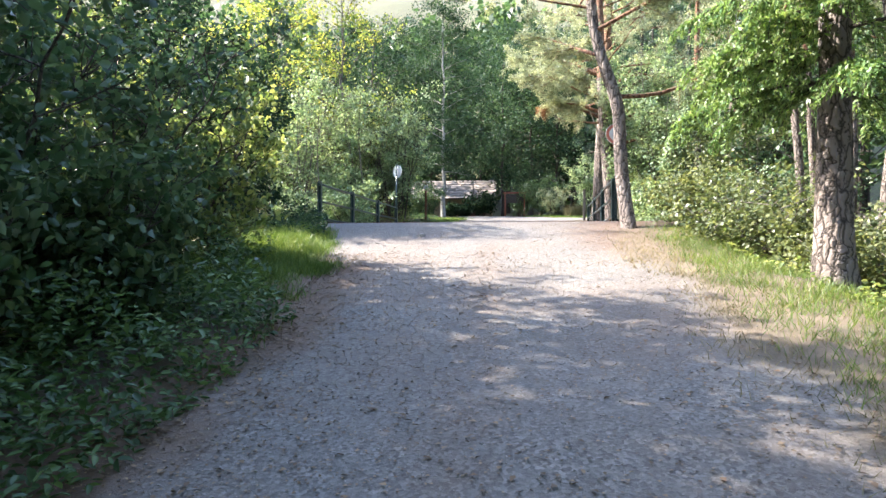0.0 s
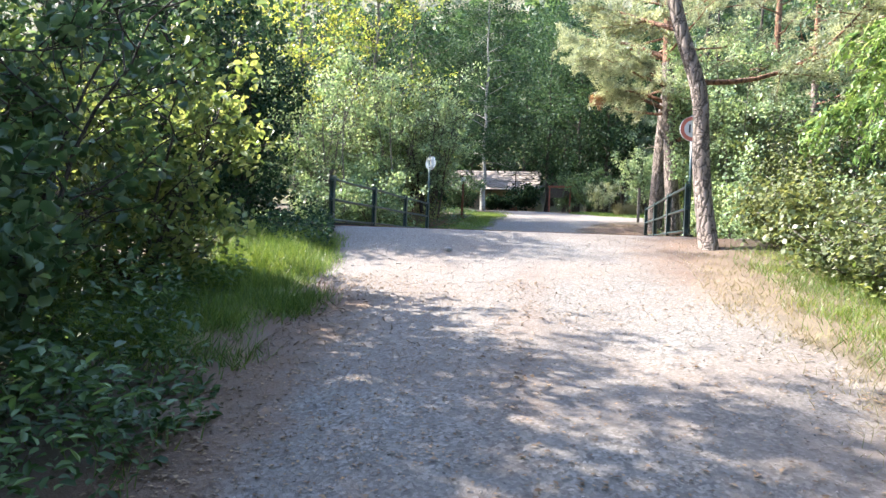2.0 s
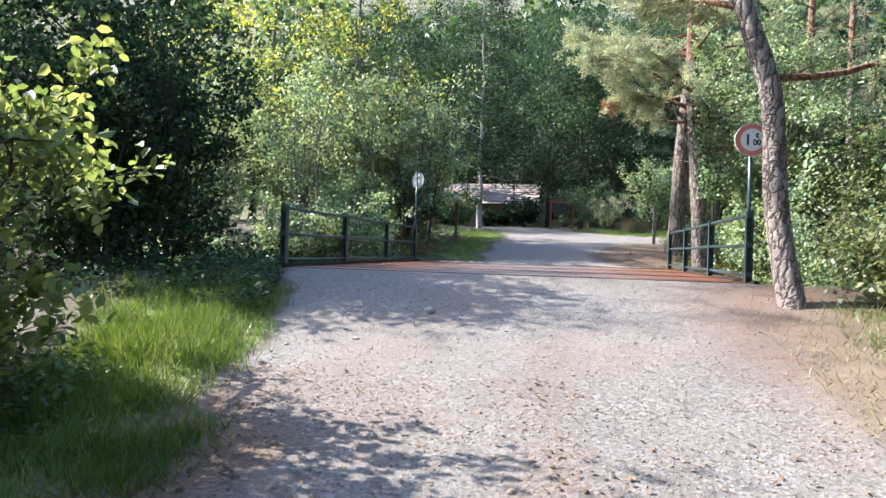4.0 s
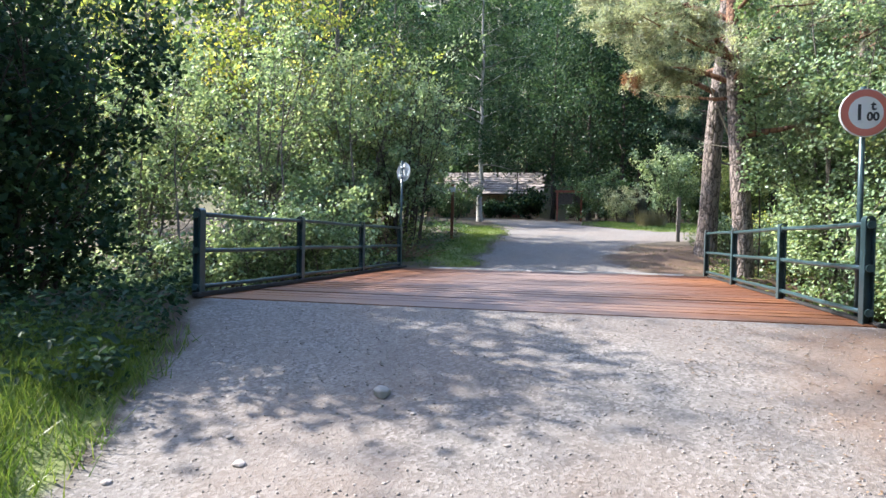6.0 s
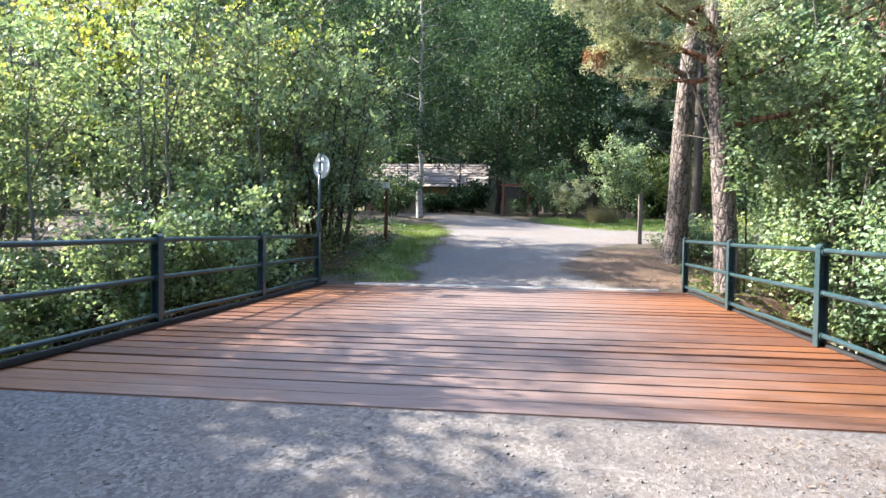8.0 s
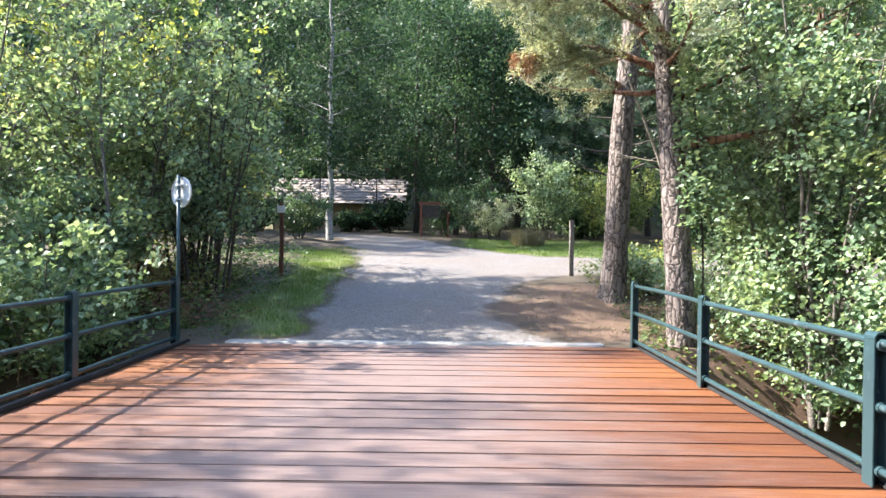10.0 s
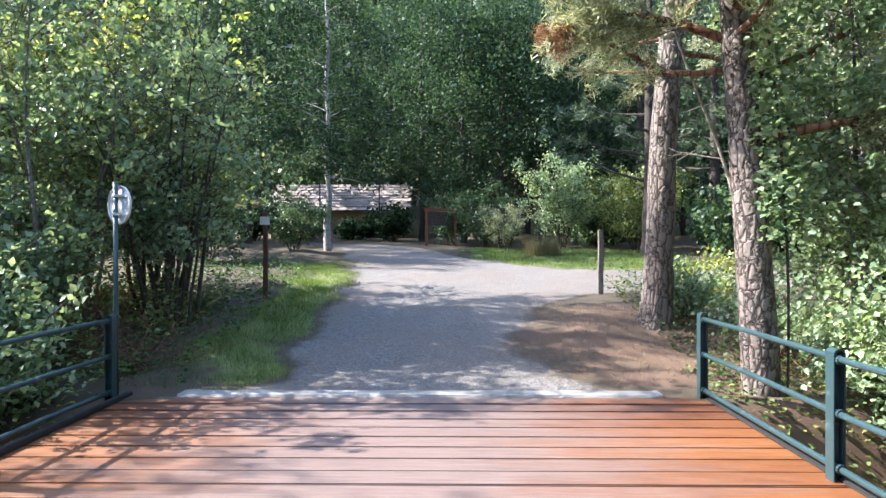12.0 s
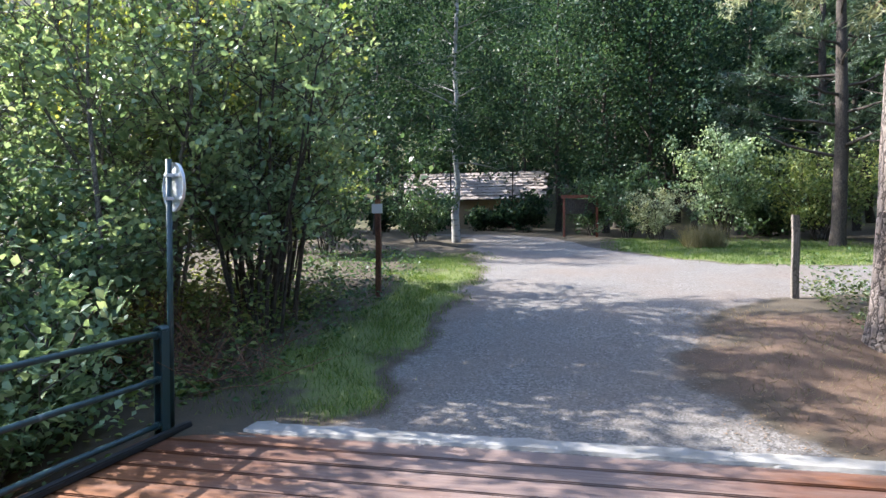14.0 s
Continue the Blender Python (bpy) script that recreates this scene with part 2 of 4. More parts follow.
ROCK = stone_material("river boulder", (0.23, 0.19, 0.155), (0.44, 0.375, 0.315), 7, 0.03)
SLATE = stone_material("stone roof slab", (0.25, 0.215, 0.20), (0.36, 0.31, 0.29), 6, 0.02)
WALL = stone_material("ochre rendered wall", (0.32, 0.23, 0.15), (0.46, 0.34, 0.23), 3, 0.01)
PEBBLE = stone_material("loose gravel stone", (0.21, 0.195, 0.185), (0.37, 0.345, 0.33), 30, 0.004, True)


# ---- mesh helpers ----
def link_mesh(me, name, mat, parent=None, label="", smooth=False):
    me.materials.append(mat)
    if smooth:
        me.polygons.foreach_set("use_smooth", np.ones(len(me.polygons), bool))
    ob = new(name, me)
    if parent:
        ob.parent = parent
    if label:
        ob["label"] = label
    return ob


def part(name, bm, mat, parent=None, label="", smooth=False):
    me = bpy.data.meshes.new(name)
    bm.to_mesh(me)
    bm.free()
    return link_mesh(me, name, mat, parent, label, smooth)


def build(name, chunks, mat, parent=None, label="", smooth=False):
    """One mesh object out of (vertices, faces) arrays."""
    me = bpy.data.meshes.new(name)
    off, vs, loops, sizes = 0, [], [], []
    for v, f in chunks:
        vs.append(v)
        loops.append((f + off).ravel())
        sizes.append(np.full(len(f), f.shape[1]))
        off += len(v)
    vs, loops, sizes = np.concatenate(vs), np.concatenate(loops), np.concatenate(sizes)
    me.vertices.add(len(vs))
    me.vertices.foreach_set("co", vs.astype(np.float32).ravel())
    me.loops.add(len(loops))
    me.loops.foreach_set("vertex_index", loops.astype(np.int32))
    me.polygons.add(len(sizes))
    me.polygons.foreach_set("loop_start", np.concatenate(([0], np.cumsum(sizes)[:-1])).astype(np.int32))
    me.update(calc_edges=True)
    return link_mesh(me, name, mat, parent, label, smooth)


def thing(name, at, label, category, group="", kind=""):
    ob = new(name)
    ob.location = at
    return tagged(ob, label, category, group, kind)


def box_bm(sx, sy, sz, at=(0, 0, 0), bevel=0.0, bm=None, turn=None):
    bm = bm or bmesh.new()
    m = Matrix.Translation(at) @ (turn or Matrix()) @ Matrix.Diagonal((sx, sy, sz, 1))
    r = bmesh.ops.create_cube(bm, size=1, matrix=m)
    if bevel:
        es = list({e for v in r["verts"] for e in v.link_edges})
        bmesh.ops.bevel(bm, geom=es, offset=bevel, segments=2, affect="EDGES")
    return bm


def unit(a):
    return a / np.maximum(np.linalg.norm(a, axis=-1, keepdims=True), 1e-9)


def tube(pts, radii, sides=8, rough=0.0, rng=None, close=True):
    """A tapered tube along points, with an uneven skin."""
    pts, radii = np.asarray(pts, float), np.asarray(radii, float)
    n = len(pts)
    d = unit(np.gradient(pts, axis=0))
    ref = np.where(np.abs(d[:, 2:3]) > 0.9, [[1.0, 0, 0]], [[0, 0, 1.0]])
    u = unit(np.cross(d, ref))
    for i in range(1, n):
        u[i] = u[i - 1] - d[i] * (u[i - 1] @ d[i])
        u[i] /= max(np.linalg.norm(u[i]), 1e-9)
    w = np.cross(d, u)
    a = np.linspace(0, 2 * math.pi, sides, endpoint=False)
    r = radii[:, None] * np.ones(sides)
    if rough:
        r = r * (1 + rough * rng.normal(size=(n, sides)))
    v = pts[:, None] + r[..., None] * (np.cos(a)[None, :, None] * u[:, None] + np.sin(a)[None, :, None] * w[:, None])
    i = np.arange(n - 1)[:, None] * sides
    j = np.arange(sides)[None]
    k = (j + 1) % sides
    f = np.stack([i + j, i + k, i + sides + k, i + sides + j], -1).reshape(-1, 4)
    return v.reshape(-1, 3), f


def tube_capped(pts, radii, sides, name, mat, parent, label=""):
    v, f = tube(pts, radii, sides)
    bm = bmesh.new()
    vs = [bm.verts.new(p) for p in v]
    for q in f:
        bm.faces.new([vs[i] for i in q])
    bm.faces.new(vs[:sides][::-1])
    bm.faces.new(vs[-sides:])
    return part(name, bm, mat, parent, label, True)


def resample(pts, n):
    pts = np.asarray(pts, float)
    s = np.concatenate(([0], np.cumsum(np.linalg.norm(np.diff(pts, axis=0), axis=1))))
    t = np.linspace(0, s[-1], n)
    out = np.stack([np.interp(t, s, pts[:, i]) for i in range(3)], 1)
    for _ in range(2):
        out[1:-1] = 0.25 * out[:-2] + 0.5 * out[1:-1] + 0.25 * out[2:]
    return out


def leaves(c, length, width, rng, up=0.6, fine=False, aim=None, fold=0.2, tilt=0.0):
    """Folded pointed leaves about the points c."""
    n = len(c)
    nrm = unit(rng.normal(size=(n, 3)) + [0, 0, up * 2] + tilt)
    d = rng.normal(size=(n, 3)) if aim is None else aim + 0.35 * rng.normal(size=(n, 3))
    d = unit(d - nrm * np.sum(d * nrm, 1, keepdims=True))
    s = np.cross(nrm, d)
    k = rng.uniform(0.65, 1.25, (n, 1))
    l, w = length * k, width * k
    if not fine:
        v = np.stack([c - d * l * 0.5, c + s * w * 0.5 + nrm * w * fold - d * l * 0.05, c + d * l * 0.5, c - s * w * 0.5 + nrm * w * fold - d * l * 0.05], 1)
        return v.reshape(-1, 3), np.arange(4 * n).reshape(n, 4)
    v = np.stack([c - d * l * 0.5, c - d * l * 0.22 + s * w * 0.45 + nrm * w * fold, c + d * l * 0.18 + s * w * 0.42 + nrm * w * fold,
                  c + d * l * 0.5 - nrm * w * 0.15, c + d * l * 0.18 - s * w * 0.42 + nrm * w * fold, c - d * l * 0.22 - s * w * 0.45 + nrm * w * fold], 1)
    i = 6 * np.arange(n)[:, None]
    return v.reshape(-1, 3), np.concatenate([i + [0, 1, 2, 3], i + [0, 3, 4, 5]])


def blades(c, d, length, width, rng):
    """Thin pointed blades from the points c along d: needles and grass."""
    n = len(c)
    s = unit(np.cross(d, rng.normal(size=(n, 3))))
    k = rng.uniform(0.6, 1.2, (n, 1))
    v = np.stack([c - s * width * 0.5, c + s * width * 0.5, c + d * length * k], 1)
    return v.reshape(-1, 3), np.arange(3 * n).reshape(n, 3)


def limb(rng, start, az, length, rise, curl, n=6, wob=0.06):
    """A branch that leaves at a rise (degrees) and bends by curl on its way."""
    t = np.linspace(0, 1, n)
    el = np.radians(rise + curl * t)
    a = az + np.cumsum(rng.normal(size=n)) * 0.12
    step = np.stack([np.cos(el) * np.cos(a), np.cos(el) * np.sin(a), np.sin(el)], 1) * length / (n - 1)
    p = np.asarray(start) + np.concatenate(([[0, 0, 0]], np.cumsum(step[:-1], 0)))
    return p + rng.normal(size=(n, 3)) * wob * length / n * (t > 0)[:, None]


def along(p, f):
    s = np.linspace(0, 1, len(p))
    return np.array([np.interp(f, s, p[:, i]) for i in range(3)])


def branching(rng, trunk, r0, n, start, end, length, rise, curl, twigs, twig_len, wood, anchors, taper=0.7, profile=None, bare=False):
    """Limbs and twigs off a trunk: adds tubes to wood and twig points to anchors."""
    az = rng.uniform(0, 6.28)
    for i in range(n):
        f = start + (end - start) * (i + rng.uniform(0, 0.9)) / n
        az += 2.4 + rng.normal() * 0.35
        q = 1.0 if profile is None else profile((f - start) / max(end - start, 1e-6))
        L = length * q * rng.uniform(0.7, 1.2)
        p = limb(rng, along(trunk, f), az, L, rise + rng.normal() * 9, curl)
        rad = max(0.008, r0 * 0.32 * (1.05 - f * taper))
        wood.append(tube(p, np.linspace(rad, 0.006, len(p)), 5))
        for _ in range(twigs):
            g = rng.uniform(0.3, 1.0)
            tl = twig_len * rng.uniform(0.6, 1.2)
            tp = limb(rng, along(p, g), az + rng.normal() * 0.9, tl, rng.normal() * 25 + rise * 0.3, curl * 0.3, 3)
            if not bare:
                wood.append(tube(tp, np.linspace(0.007, 0.003, 3), 3))
            for h in (0.35, 0.7, 1.0):
                anchors.append(np.concatenate((along(tp, h), along(tp, 1.0) - tp[0])))


def clumps(a, size, keep, seed):
    """The twig points that fall in clumps, so that a crown has holes."""
    k = 6.283 / size
    x, y, z = a[:, 0], a[:, 1], a[:, 2]
    f = np.sin(k * x + 1.7 * np.sin(0.7 * k * y + seed)) + np.sin(k * y + 1.7 * np.sin(0.8 * k * z + 2 * seed)) + np.sin(1.2 * k * z + 1.7 * np.sin(0.6 * k * x + 3 * seed))
    return a[f >= np.quantile(f, 1 - keep)]


def crown_leaves(rng, anchors, per, spread, length, width, up=0.6, fine=False, keep=0.66, size=1.0):
    """Sprays of leaves that share a tilt, gathered in clumps with gaps between them."""
    a = clumps(np.array(anchors)[:, :3], size, keep, rng.uniform(0, 6))
    tilt = np.repeat(rng.normal(size=a.shape) * 1.0 + [-0.8, -0.1, 0], per, 0)
    c = np.repeat(a, per, 0)
    c = c + rng.normal(size=c.shape) * spread
    return leaves(c, length, width, rng, up, fine, tilt=tilt)


def crown_needles(rng, anchors, per, length, width, spread=0.05):
    a = np.array(anchors)
    c = np.repeat(a[:, :3], per, 0) + rng.normal(size=(len(a) * per, 3)) * spread
    d = unit(unit(np.repeat(a[:, 3:], per, 0)) * 0.8 + rng.normal(size=c.shape) * 0.75 + [0, 0, 0.25])
    return blades(c, d, length, width, rng)


# ---- ground ----
def smooth(lo, hi, v):
    t = np.clip((v - lo) / (hi - lo), 0, 1)
    return t * t * (3 - 2 * t)


LINE_Y = (-60, -40, -21.4, -19.1, -17.8, -14.3, -13.1, -11.85, -11.2, -10, -7.66, 0.6, 3.2, 5.5, 6.5, 17, 40, 70)
LINE_Z = (-9.0, -5.6, -2.31, -1.86, -1.6, -1.06, -0.9, -0.73, -0.62, -0.42, -0.006, 0.0, 0.36, 0.66, 0.75, 1.5, 2.6, 4.0)


def road_left(y):
    return np.where(y < -4, np.interp(y, (-40, -17, -13, -11.5, -10, -8.3, -7.6), (-0.2, -0.6, -1.15, -1.65, -2.0, -2.65, -3.1)),
                    np.interp(y, (0.2, 0.8, 4.4, 9.5, 14, 20, 27), (-2.6, -1.5, -1.6, -2.0, -2.9, -4.3, -10)))


def road_right(y):
    return np.where(y < -4, np.interp(y, (-40, -16, -10, -7.6), (3.9, 3.5, 3.1, 3.3)),
                    np.interp(y, (0.2, 0.9, 3, 4.6, 6, 7, 8), (2.6, 1.7, 1.5, 2.1, 3.2, 6, 60)))


def road_far(x):
    return np.interp(x, (-14, -10, -3, -0.9, 0, 1.1, 2.2, 3.4, 10, 60), (26, 25.5, 22, 19, 15.8, 13.2, 11.6, 10.4, 9.8, 9.5))


def wave(x, y, k, seed=0.0):
    return np.sin(k * x + 1.3 * np.sin(0.7 * k * y + seed)) * np.sin(0.9 * k * y + 1.1 * np.sin(0.8 * k * x + 2 * seed))


def ground_z(x, y):
    x, y = np.asarray(x, float), np.asarray(y, float)
    z = np.interp(y, LINE_Y, LINE_Z)
    off_l, off_r = road_left(y) - x, x - road_right(y)
    off = np.maximum(off_l, off_r)
    near = y < -7.3
    z = z - np.where(near, smooth(0.9, 5.0, off_r) * 1.5, smooth(0.6, 4, np.minimum(off_r, x - 3.0)) * 0.35)
    z = z + np.where(near, smooth(0.0, 0.6, off_l) * 0.10 - smooth(3, 9, off_l) * 0.5, smooth(0.2, 2, off_l) * 0.06)
    wild = smooth(0.2, 2.0, off)
    z = z + wild * (0.10 * wave(x, y, 1.1, 1) + 0.05 * wave(x, y, 2.9, 2))
    calm = smooth(0.1, 1.0, np.minimum(np.abs(y + 7.65), np.abs(y - 0.35)))
    z = z + calm * (0.018 * wave(x, y, 1.7, 3) + 0.008 * wave(x, y, 5.3, 4))
    z = z + 0.035 * np.exp(-((y + 9.35 - 0.32 * x) / 0.10) ** 2) * smooth(-1.0, -0.6, x) * smooth(0.75, 0.3, x)
    side = np.maximum(np.abs(x) - 3.3, 0)
    shift = 0.25 * side * np.where(x > 0, -0.3, 0.2)
    ditch = smooth(-7.55, -6.0, y + shift + np.minimum(side, 1.2) * 0.35) * (1 - smooth(-1.6, 0.05, y + shift - np.minimum(side, 1.0) * 0.2))
    z = z - 1.9 * ditch
    r = np.hypot(x, y + 2)
    hill = np.maximum(r - 42, 0)
    return z + hill * 0.42 * smooth(42, 80, r) + smooth(42, 90, r) * 5 * wave(x, y, 0.06, 5)


def spaced(lo, hi, step, reach, grow):
    inner = np.arange(lo, hi + step / 2, step)
    a, s, right, left = hi, step, [], []
    while a < reach:
        s *= grow
        a += s
        right.append(a)
    a, s = lo, step
    while a > -reach:
        s *= grow
        a -= s
        left.append(a)
    return np.concatenate((left[::-1], inner, right))


gx, gy = spaced(-5, 6, 0.13, 600, 1.13), spaced(-22, 17, 0.14, 600, 1.13)
GX, GY = np.meshgrid(gx, gy)
GZ = ground_z(GX, GY)
nx, ny = len(gx), len(gy)
gi = np.arange(ny - 1)[:, None] * nx + np.arange(nx - 1)[None]
gf = np.stack([gi, gi + 1, gi + nx + 1, gi + nx], -1).reshape(-1, 4)
ground = build("ground", [(np.stack([GX, GY, GZ], -1).reshape(-1, 3), gf)], GROUND, smooth=True)
tagged(ground, "pale gravel path through dark woodland soil, grass verges and pine litter", "ground", kind="structure")


def cover(x, y):
    lf = road_left(y) + 0.22 * wave(x, y, 1.9, 8) + 0.10 * wave(x, y, 4.7, 9)
    rt = road_right(y) + 0.30 * wave(x, y, 1.6, 3) + 0.14 * wave(x, y, 4.3, 6)
    gravel = smooth(-0.6, 0.7, x - lf) * smooth(-0.7, 0.8, rt - x) * np.where(y > 0, smooth(-0.6, 0.6, road_far(x) - y), 1)
    near = y < -4
    lush = smooth(-15.6, -14.3, y) * smooth(-8.2, -9.9, y) * smooth(2.3, 0.9, lf - x) * smooth(-0.2, 0.3, lf - x)
    after = (0.72 + 0.28 * wave(x, y, 2.6, 2)) * smooth(0.3, 1.2, y) * smooth(15, 10, y) * smooth(2.4, 0.9, lf - x) * smooth(-0.2, 0.4, lf - x)
    lawn = smooth(-0.2, 0.8, y - road_far(x)) * smooth(0.6, 1.6, x) * smooth(9, 6, x) * smooth(7.5, 5.5, y - road_far(x))
    grass = np.maximum(np.where(near, lush, np.maximum(after, lawn)), (0.32 * smooth(11, 20, np.hypot(x, y + 3)) + 0.12 * smooth(26, 42, np.hypot(x, y + 3))) * (1 - gravel))
    pine_near = (smooth(1.2, 3.0, x) * smooth(4.6, 3.4, x) * smooth(-14, -10, y) * 0.75 + 0.42 * np.exp(-((x - 1.1 + 0.06 * (y + 15)) / 0.5) ** 2) * smooth(-9, -11, y)) * smooth(-7.4, -7.9, y)
    pine_far = smooth(-0.6, 0.9, x - rt + 0.25 * wave(x, y, 7.1, 5)) * smooth(6.5, 4.5, x) * smooth(0.3, 0.9, y) * smooth(5.6, 4.4, y)
    bank = smooth(3.2, 3.6, x) * smooth(9, 7, x) * smooth(-8, -7, y) * smooth(1.5, 0.5, y) * 0.8
    pine_far = np.maximum(pine_far, bank)
    edge_l = smooth(1.1, 0.1, x - lf) * smooth(-0.6, 0.0, x - lf) * smooth(-11, -13, y) * 0.8
    dry = smooth(-0.9, 0.2, x - rt) * smooth(2.2, 1.2, x - rt) * smooth(-20.5, -19, y) * smooth(-8.2, -9.2, y) * 0.6
    return np.stack([gravel, grass, np.maximum(np.maximum(pine_near, pine_far), edge_l), dry], -1)


cv = ground.data.attributes.new("cover", "FLOAT_COLOR", "POINT")
cv.data.foreach_set("color", cover(GX, GY).reshape(-1, 4).astype(np.float32).ravel())

rng = np.random.default_rng(11)


def scatter_stones(name, x, y, lo, hi, mat, label, sink=0.35):
    """Faceted loose stones lying on the ground, joined."""
    n = len(x)
    base = np.array([(1, 0, 0), (0, 1, 0), (-1, 0, 0), (0, -1, 0), (0, 0, 1), (0, 0, -1)], float)
    tri = np.array([(0, 1, 4), (1, 2, 4), (2, 3, 4), (3, 0, 4), (1, 0, 5), (2, 1, 5), (3, 2, 5), (0, 3, 5)])
    s = lo + (hi - lo) * rng.random(n) ** 3
    a = rng.uniform(0, 6.28, n)
    v = base[None] * s[:, None, None] * rng.uniform(0.6, 1.3, (n, 6, 1)) * [1, 0.8, 0.6]
    c, q = np.cos(a)[:, None], np.sin(a)[:, None]
    v = np.stack([v[..., 0] * c - v[..., 1] * q, v[..., 0] * q + v[..., 1] * c, v[..., 2]], -1)
    v += np.stack([x, y, ground_z(x, y) + s * 0.6 * (1 - 2 * sink)], -1)[:, None]
    f = tri[None] + 6 * np.arange(n)[:, None, None]
    return tagged(build(name, [(v.reshape(-1, 3), f.reshape(-1, 3))], mat), label, "gravel", kind="stuff")


def on_road(n, y0, y1):
    y = rng.uniform(y0, y1, n)
    lf, rt = road_left(y), np.minimum(road_right(y), 6)
    return rng.uniform(0, 1, n) * (rt - lf) + lf, y


sx, sy = on_road(12000, -20.8, -7.75)
scatter_stones("gravel_stones", sx, sy, 0.003, 0.012, PEBBLE, "grey and pinkish loose gravel stones strewn over the path")
sx, sy = on_road(6000, -12.6, -7.75)
scatter_stones("gravel_stones", sx, sy, 0.003, 0.015, PEBBLE, "coarser grey stones on the rough gravel before the bridge")
sx, sy = on_road(4000, 0.6, 8)
scatter_stones("gravel_stones", sx, sy, 0.003, 0.013, PEBBLE, "grey loose gravel stones strewn beyond the bridge")

# dark scraps of leaves, cones and bark on the path
lx, ly = on_road(6000, -20.6, -11.5)
lx2 = np.concatenate((road_left(ly[:6000]) + rng.random(6000) ** 2 * 1.6, lx))
ly2 = np.concatenate((ly[:6000], ly))
lz = ground_z(lx2, ly2) + 0.008
tagged(build("fallen_leaves", [leaves(np.stack([lx2, ly2, lz], 1), 0.024, 0.016, rng, 3.5)], LITTER),
       "small brown fallen leaves and bark scraps on gravel", "leaves", kind="stuff")
px = np.concatenate((rng.uniform(1.4, 5.5, 5000), rng.uniform(1.5, 4.2, 1100), rng.uniform(-6, -1.7, 2500)))
py = np.concatenate((rng.uniform(0.5, 5.2, 5000), rng.uniform(-11.5, -7.7, 1100), rng.uniform(0.6, 8, 2500)))
pz = ground_z(px, py) + 0.008
tagged(build("needle_litter", [leaves(np.stack([px, py, pz], 1), 0.034, 0.012, rng, 3.5)], LITTER),
       "reddish-brown pine needles and leaf litter under trees", "leaves", kind="stuff")


def boulder(at, s, seed, label, mat=ROCK):
    r = np.random.default_rng(seed)
    bm = bmesh.new()
    bmesh.ops.create_icosphere(bm, subdivisions=3, radius=1)
    o = Vector(r.uniform(-9, 9, 3))
    for v in bm.verts:
        v.co *= 1 + 0.35 * noise.noise(v.co * 1.1 + o) + 0.10 * noise.noise(v.co * 3.1 + o)
        v.co = Vector((v.co.x * s[0], v.co.y * s[1], v.co.z * s[2]))
    ob = part("boulder", bm, mat, None, "", True)
    ob.location = (at[0], at[1], float(ground_z(at[0], at[1])) + s[2] * 0.35)
    ob.rotation_euler = (0, 0, r.uniform(0, 6))
    return tagged(ob, label, "rock", "stones in the stream bed")


for i, (bx, by, bs) in enumerate(((5.2, -1.9, 0.55), (4.4, -3.2, 0.40), (6.6, -2.6, 0.6), (5.6, -4.6, 0.45), (4.2, -5.3, 0.35), (7.8, -4.0, 0.7),
                                  (-4.4, -2.6, 0.45), (-5.6, -3.6, 0.6), (-4.6, -5.0, 0.4), (-7.2, -2.8, 0.7), (-6.4, -5.2, 0.5))):
    boulder((bx, by), (bs, bs * 0.8, bs * 0.6), 40 + i, "rounded brown boulder on the bank below the bridge")
st = boulder((-0.47, -9.66), (0.075, 0.055, 0.04), 77, "small grey stone lying loose on the gravel path", CONCRETE)
st["group"] = "loose stones on the path"
for i, (bx, by, bs) in enumerate(((-0.95, -10.6, 0.05), (-1.15, -10.35, 0.035), (-0.7, -10.9, 0.03), (-1.5, -10.9, 0.04), (0.4, -10.2, 0.025), (-0.2, -9.9, 0.025))):
    st = boulder((bx, by), (bs * 0.75, bs * 0.6, bs * 0.3), 90 + i, "small pale stone half sunk in the gravel path", PEBBLE)
    st["group"] = "loose stones on the path"


# ---- bridge ----
DECK_0, DECK_1, PITCH = -7.62, 0.22, 0.2903
bridge = thing("footbridge", (0, 0, 0), "timber bridge deck of reddish planks over a shaded stream", "bridge")
shapes = []
r = np.random.default_rng(5)
for k in range(6):
    shapes.append((PITCH - r.choice((0.012, 0.016, 0.021, 0.027, 0.036)), r.uniform(-0.006, 0.004)))
plank_meshes = []
for wd, dz in shapes:
    bm = box_bm(6.5, wd, 0.07, (0, 0, -0.035 + dz), 0.008)
    for v in bm.verts:
        v.co.y += 0.003 * math.sin(v.co.x * 1.3 + wd * 900)
    me = bpy.data.meshes.new("plank")
    bm.to_mesh(me)
    bm.free()
    me.materials.append(PLANK)
    plank_meshes.append(me)
for i in range(27):
    p = new("plank", plank_meshes[(i * 5 + i // 3) % 6])
    p.parent = bridge
    p.location = (r.uniform(-0.03, 0.03), DECK_0 + PITCH * (i + 0.5), 0)
    p.rotation_euler = (0, r.uniform(-0.0008, 0.0008), r.uniform(-0.0018, 0.0018))
for gxx in (-2.6, -1.6, -0.6, 0.46, 1.5, 2.6):
    part("girder", box_bm(0.26, 8.1, 0.34, (gxx, -3.7, -0.25), 0.01), BEAM_STEEL, bridge)
part("kerb_beam", box_bm(0.07, 8.0, 0.05, (-3.09, -3.72, 0.026), 0.010), BEAM_STEEL, bridge, "dark tarred kerb beam")
part("kerb_beam", box_bm(0.07, 7.9, 0.035, (3.20, -3.7, 0.012), 0.01), BEAM_STEEL, bridge)


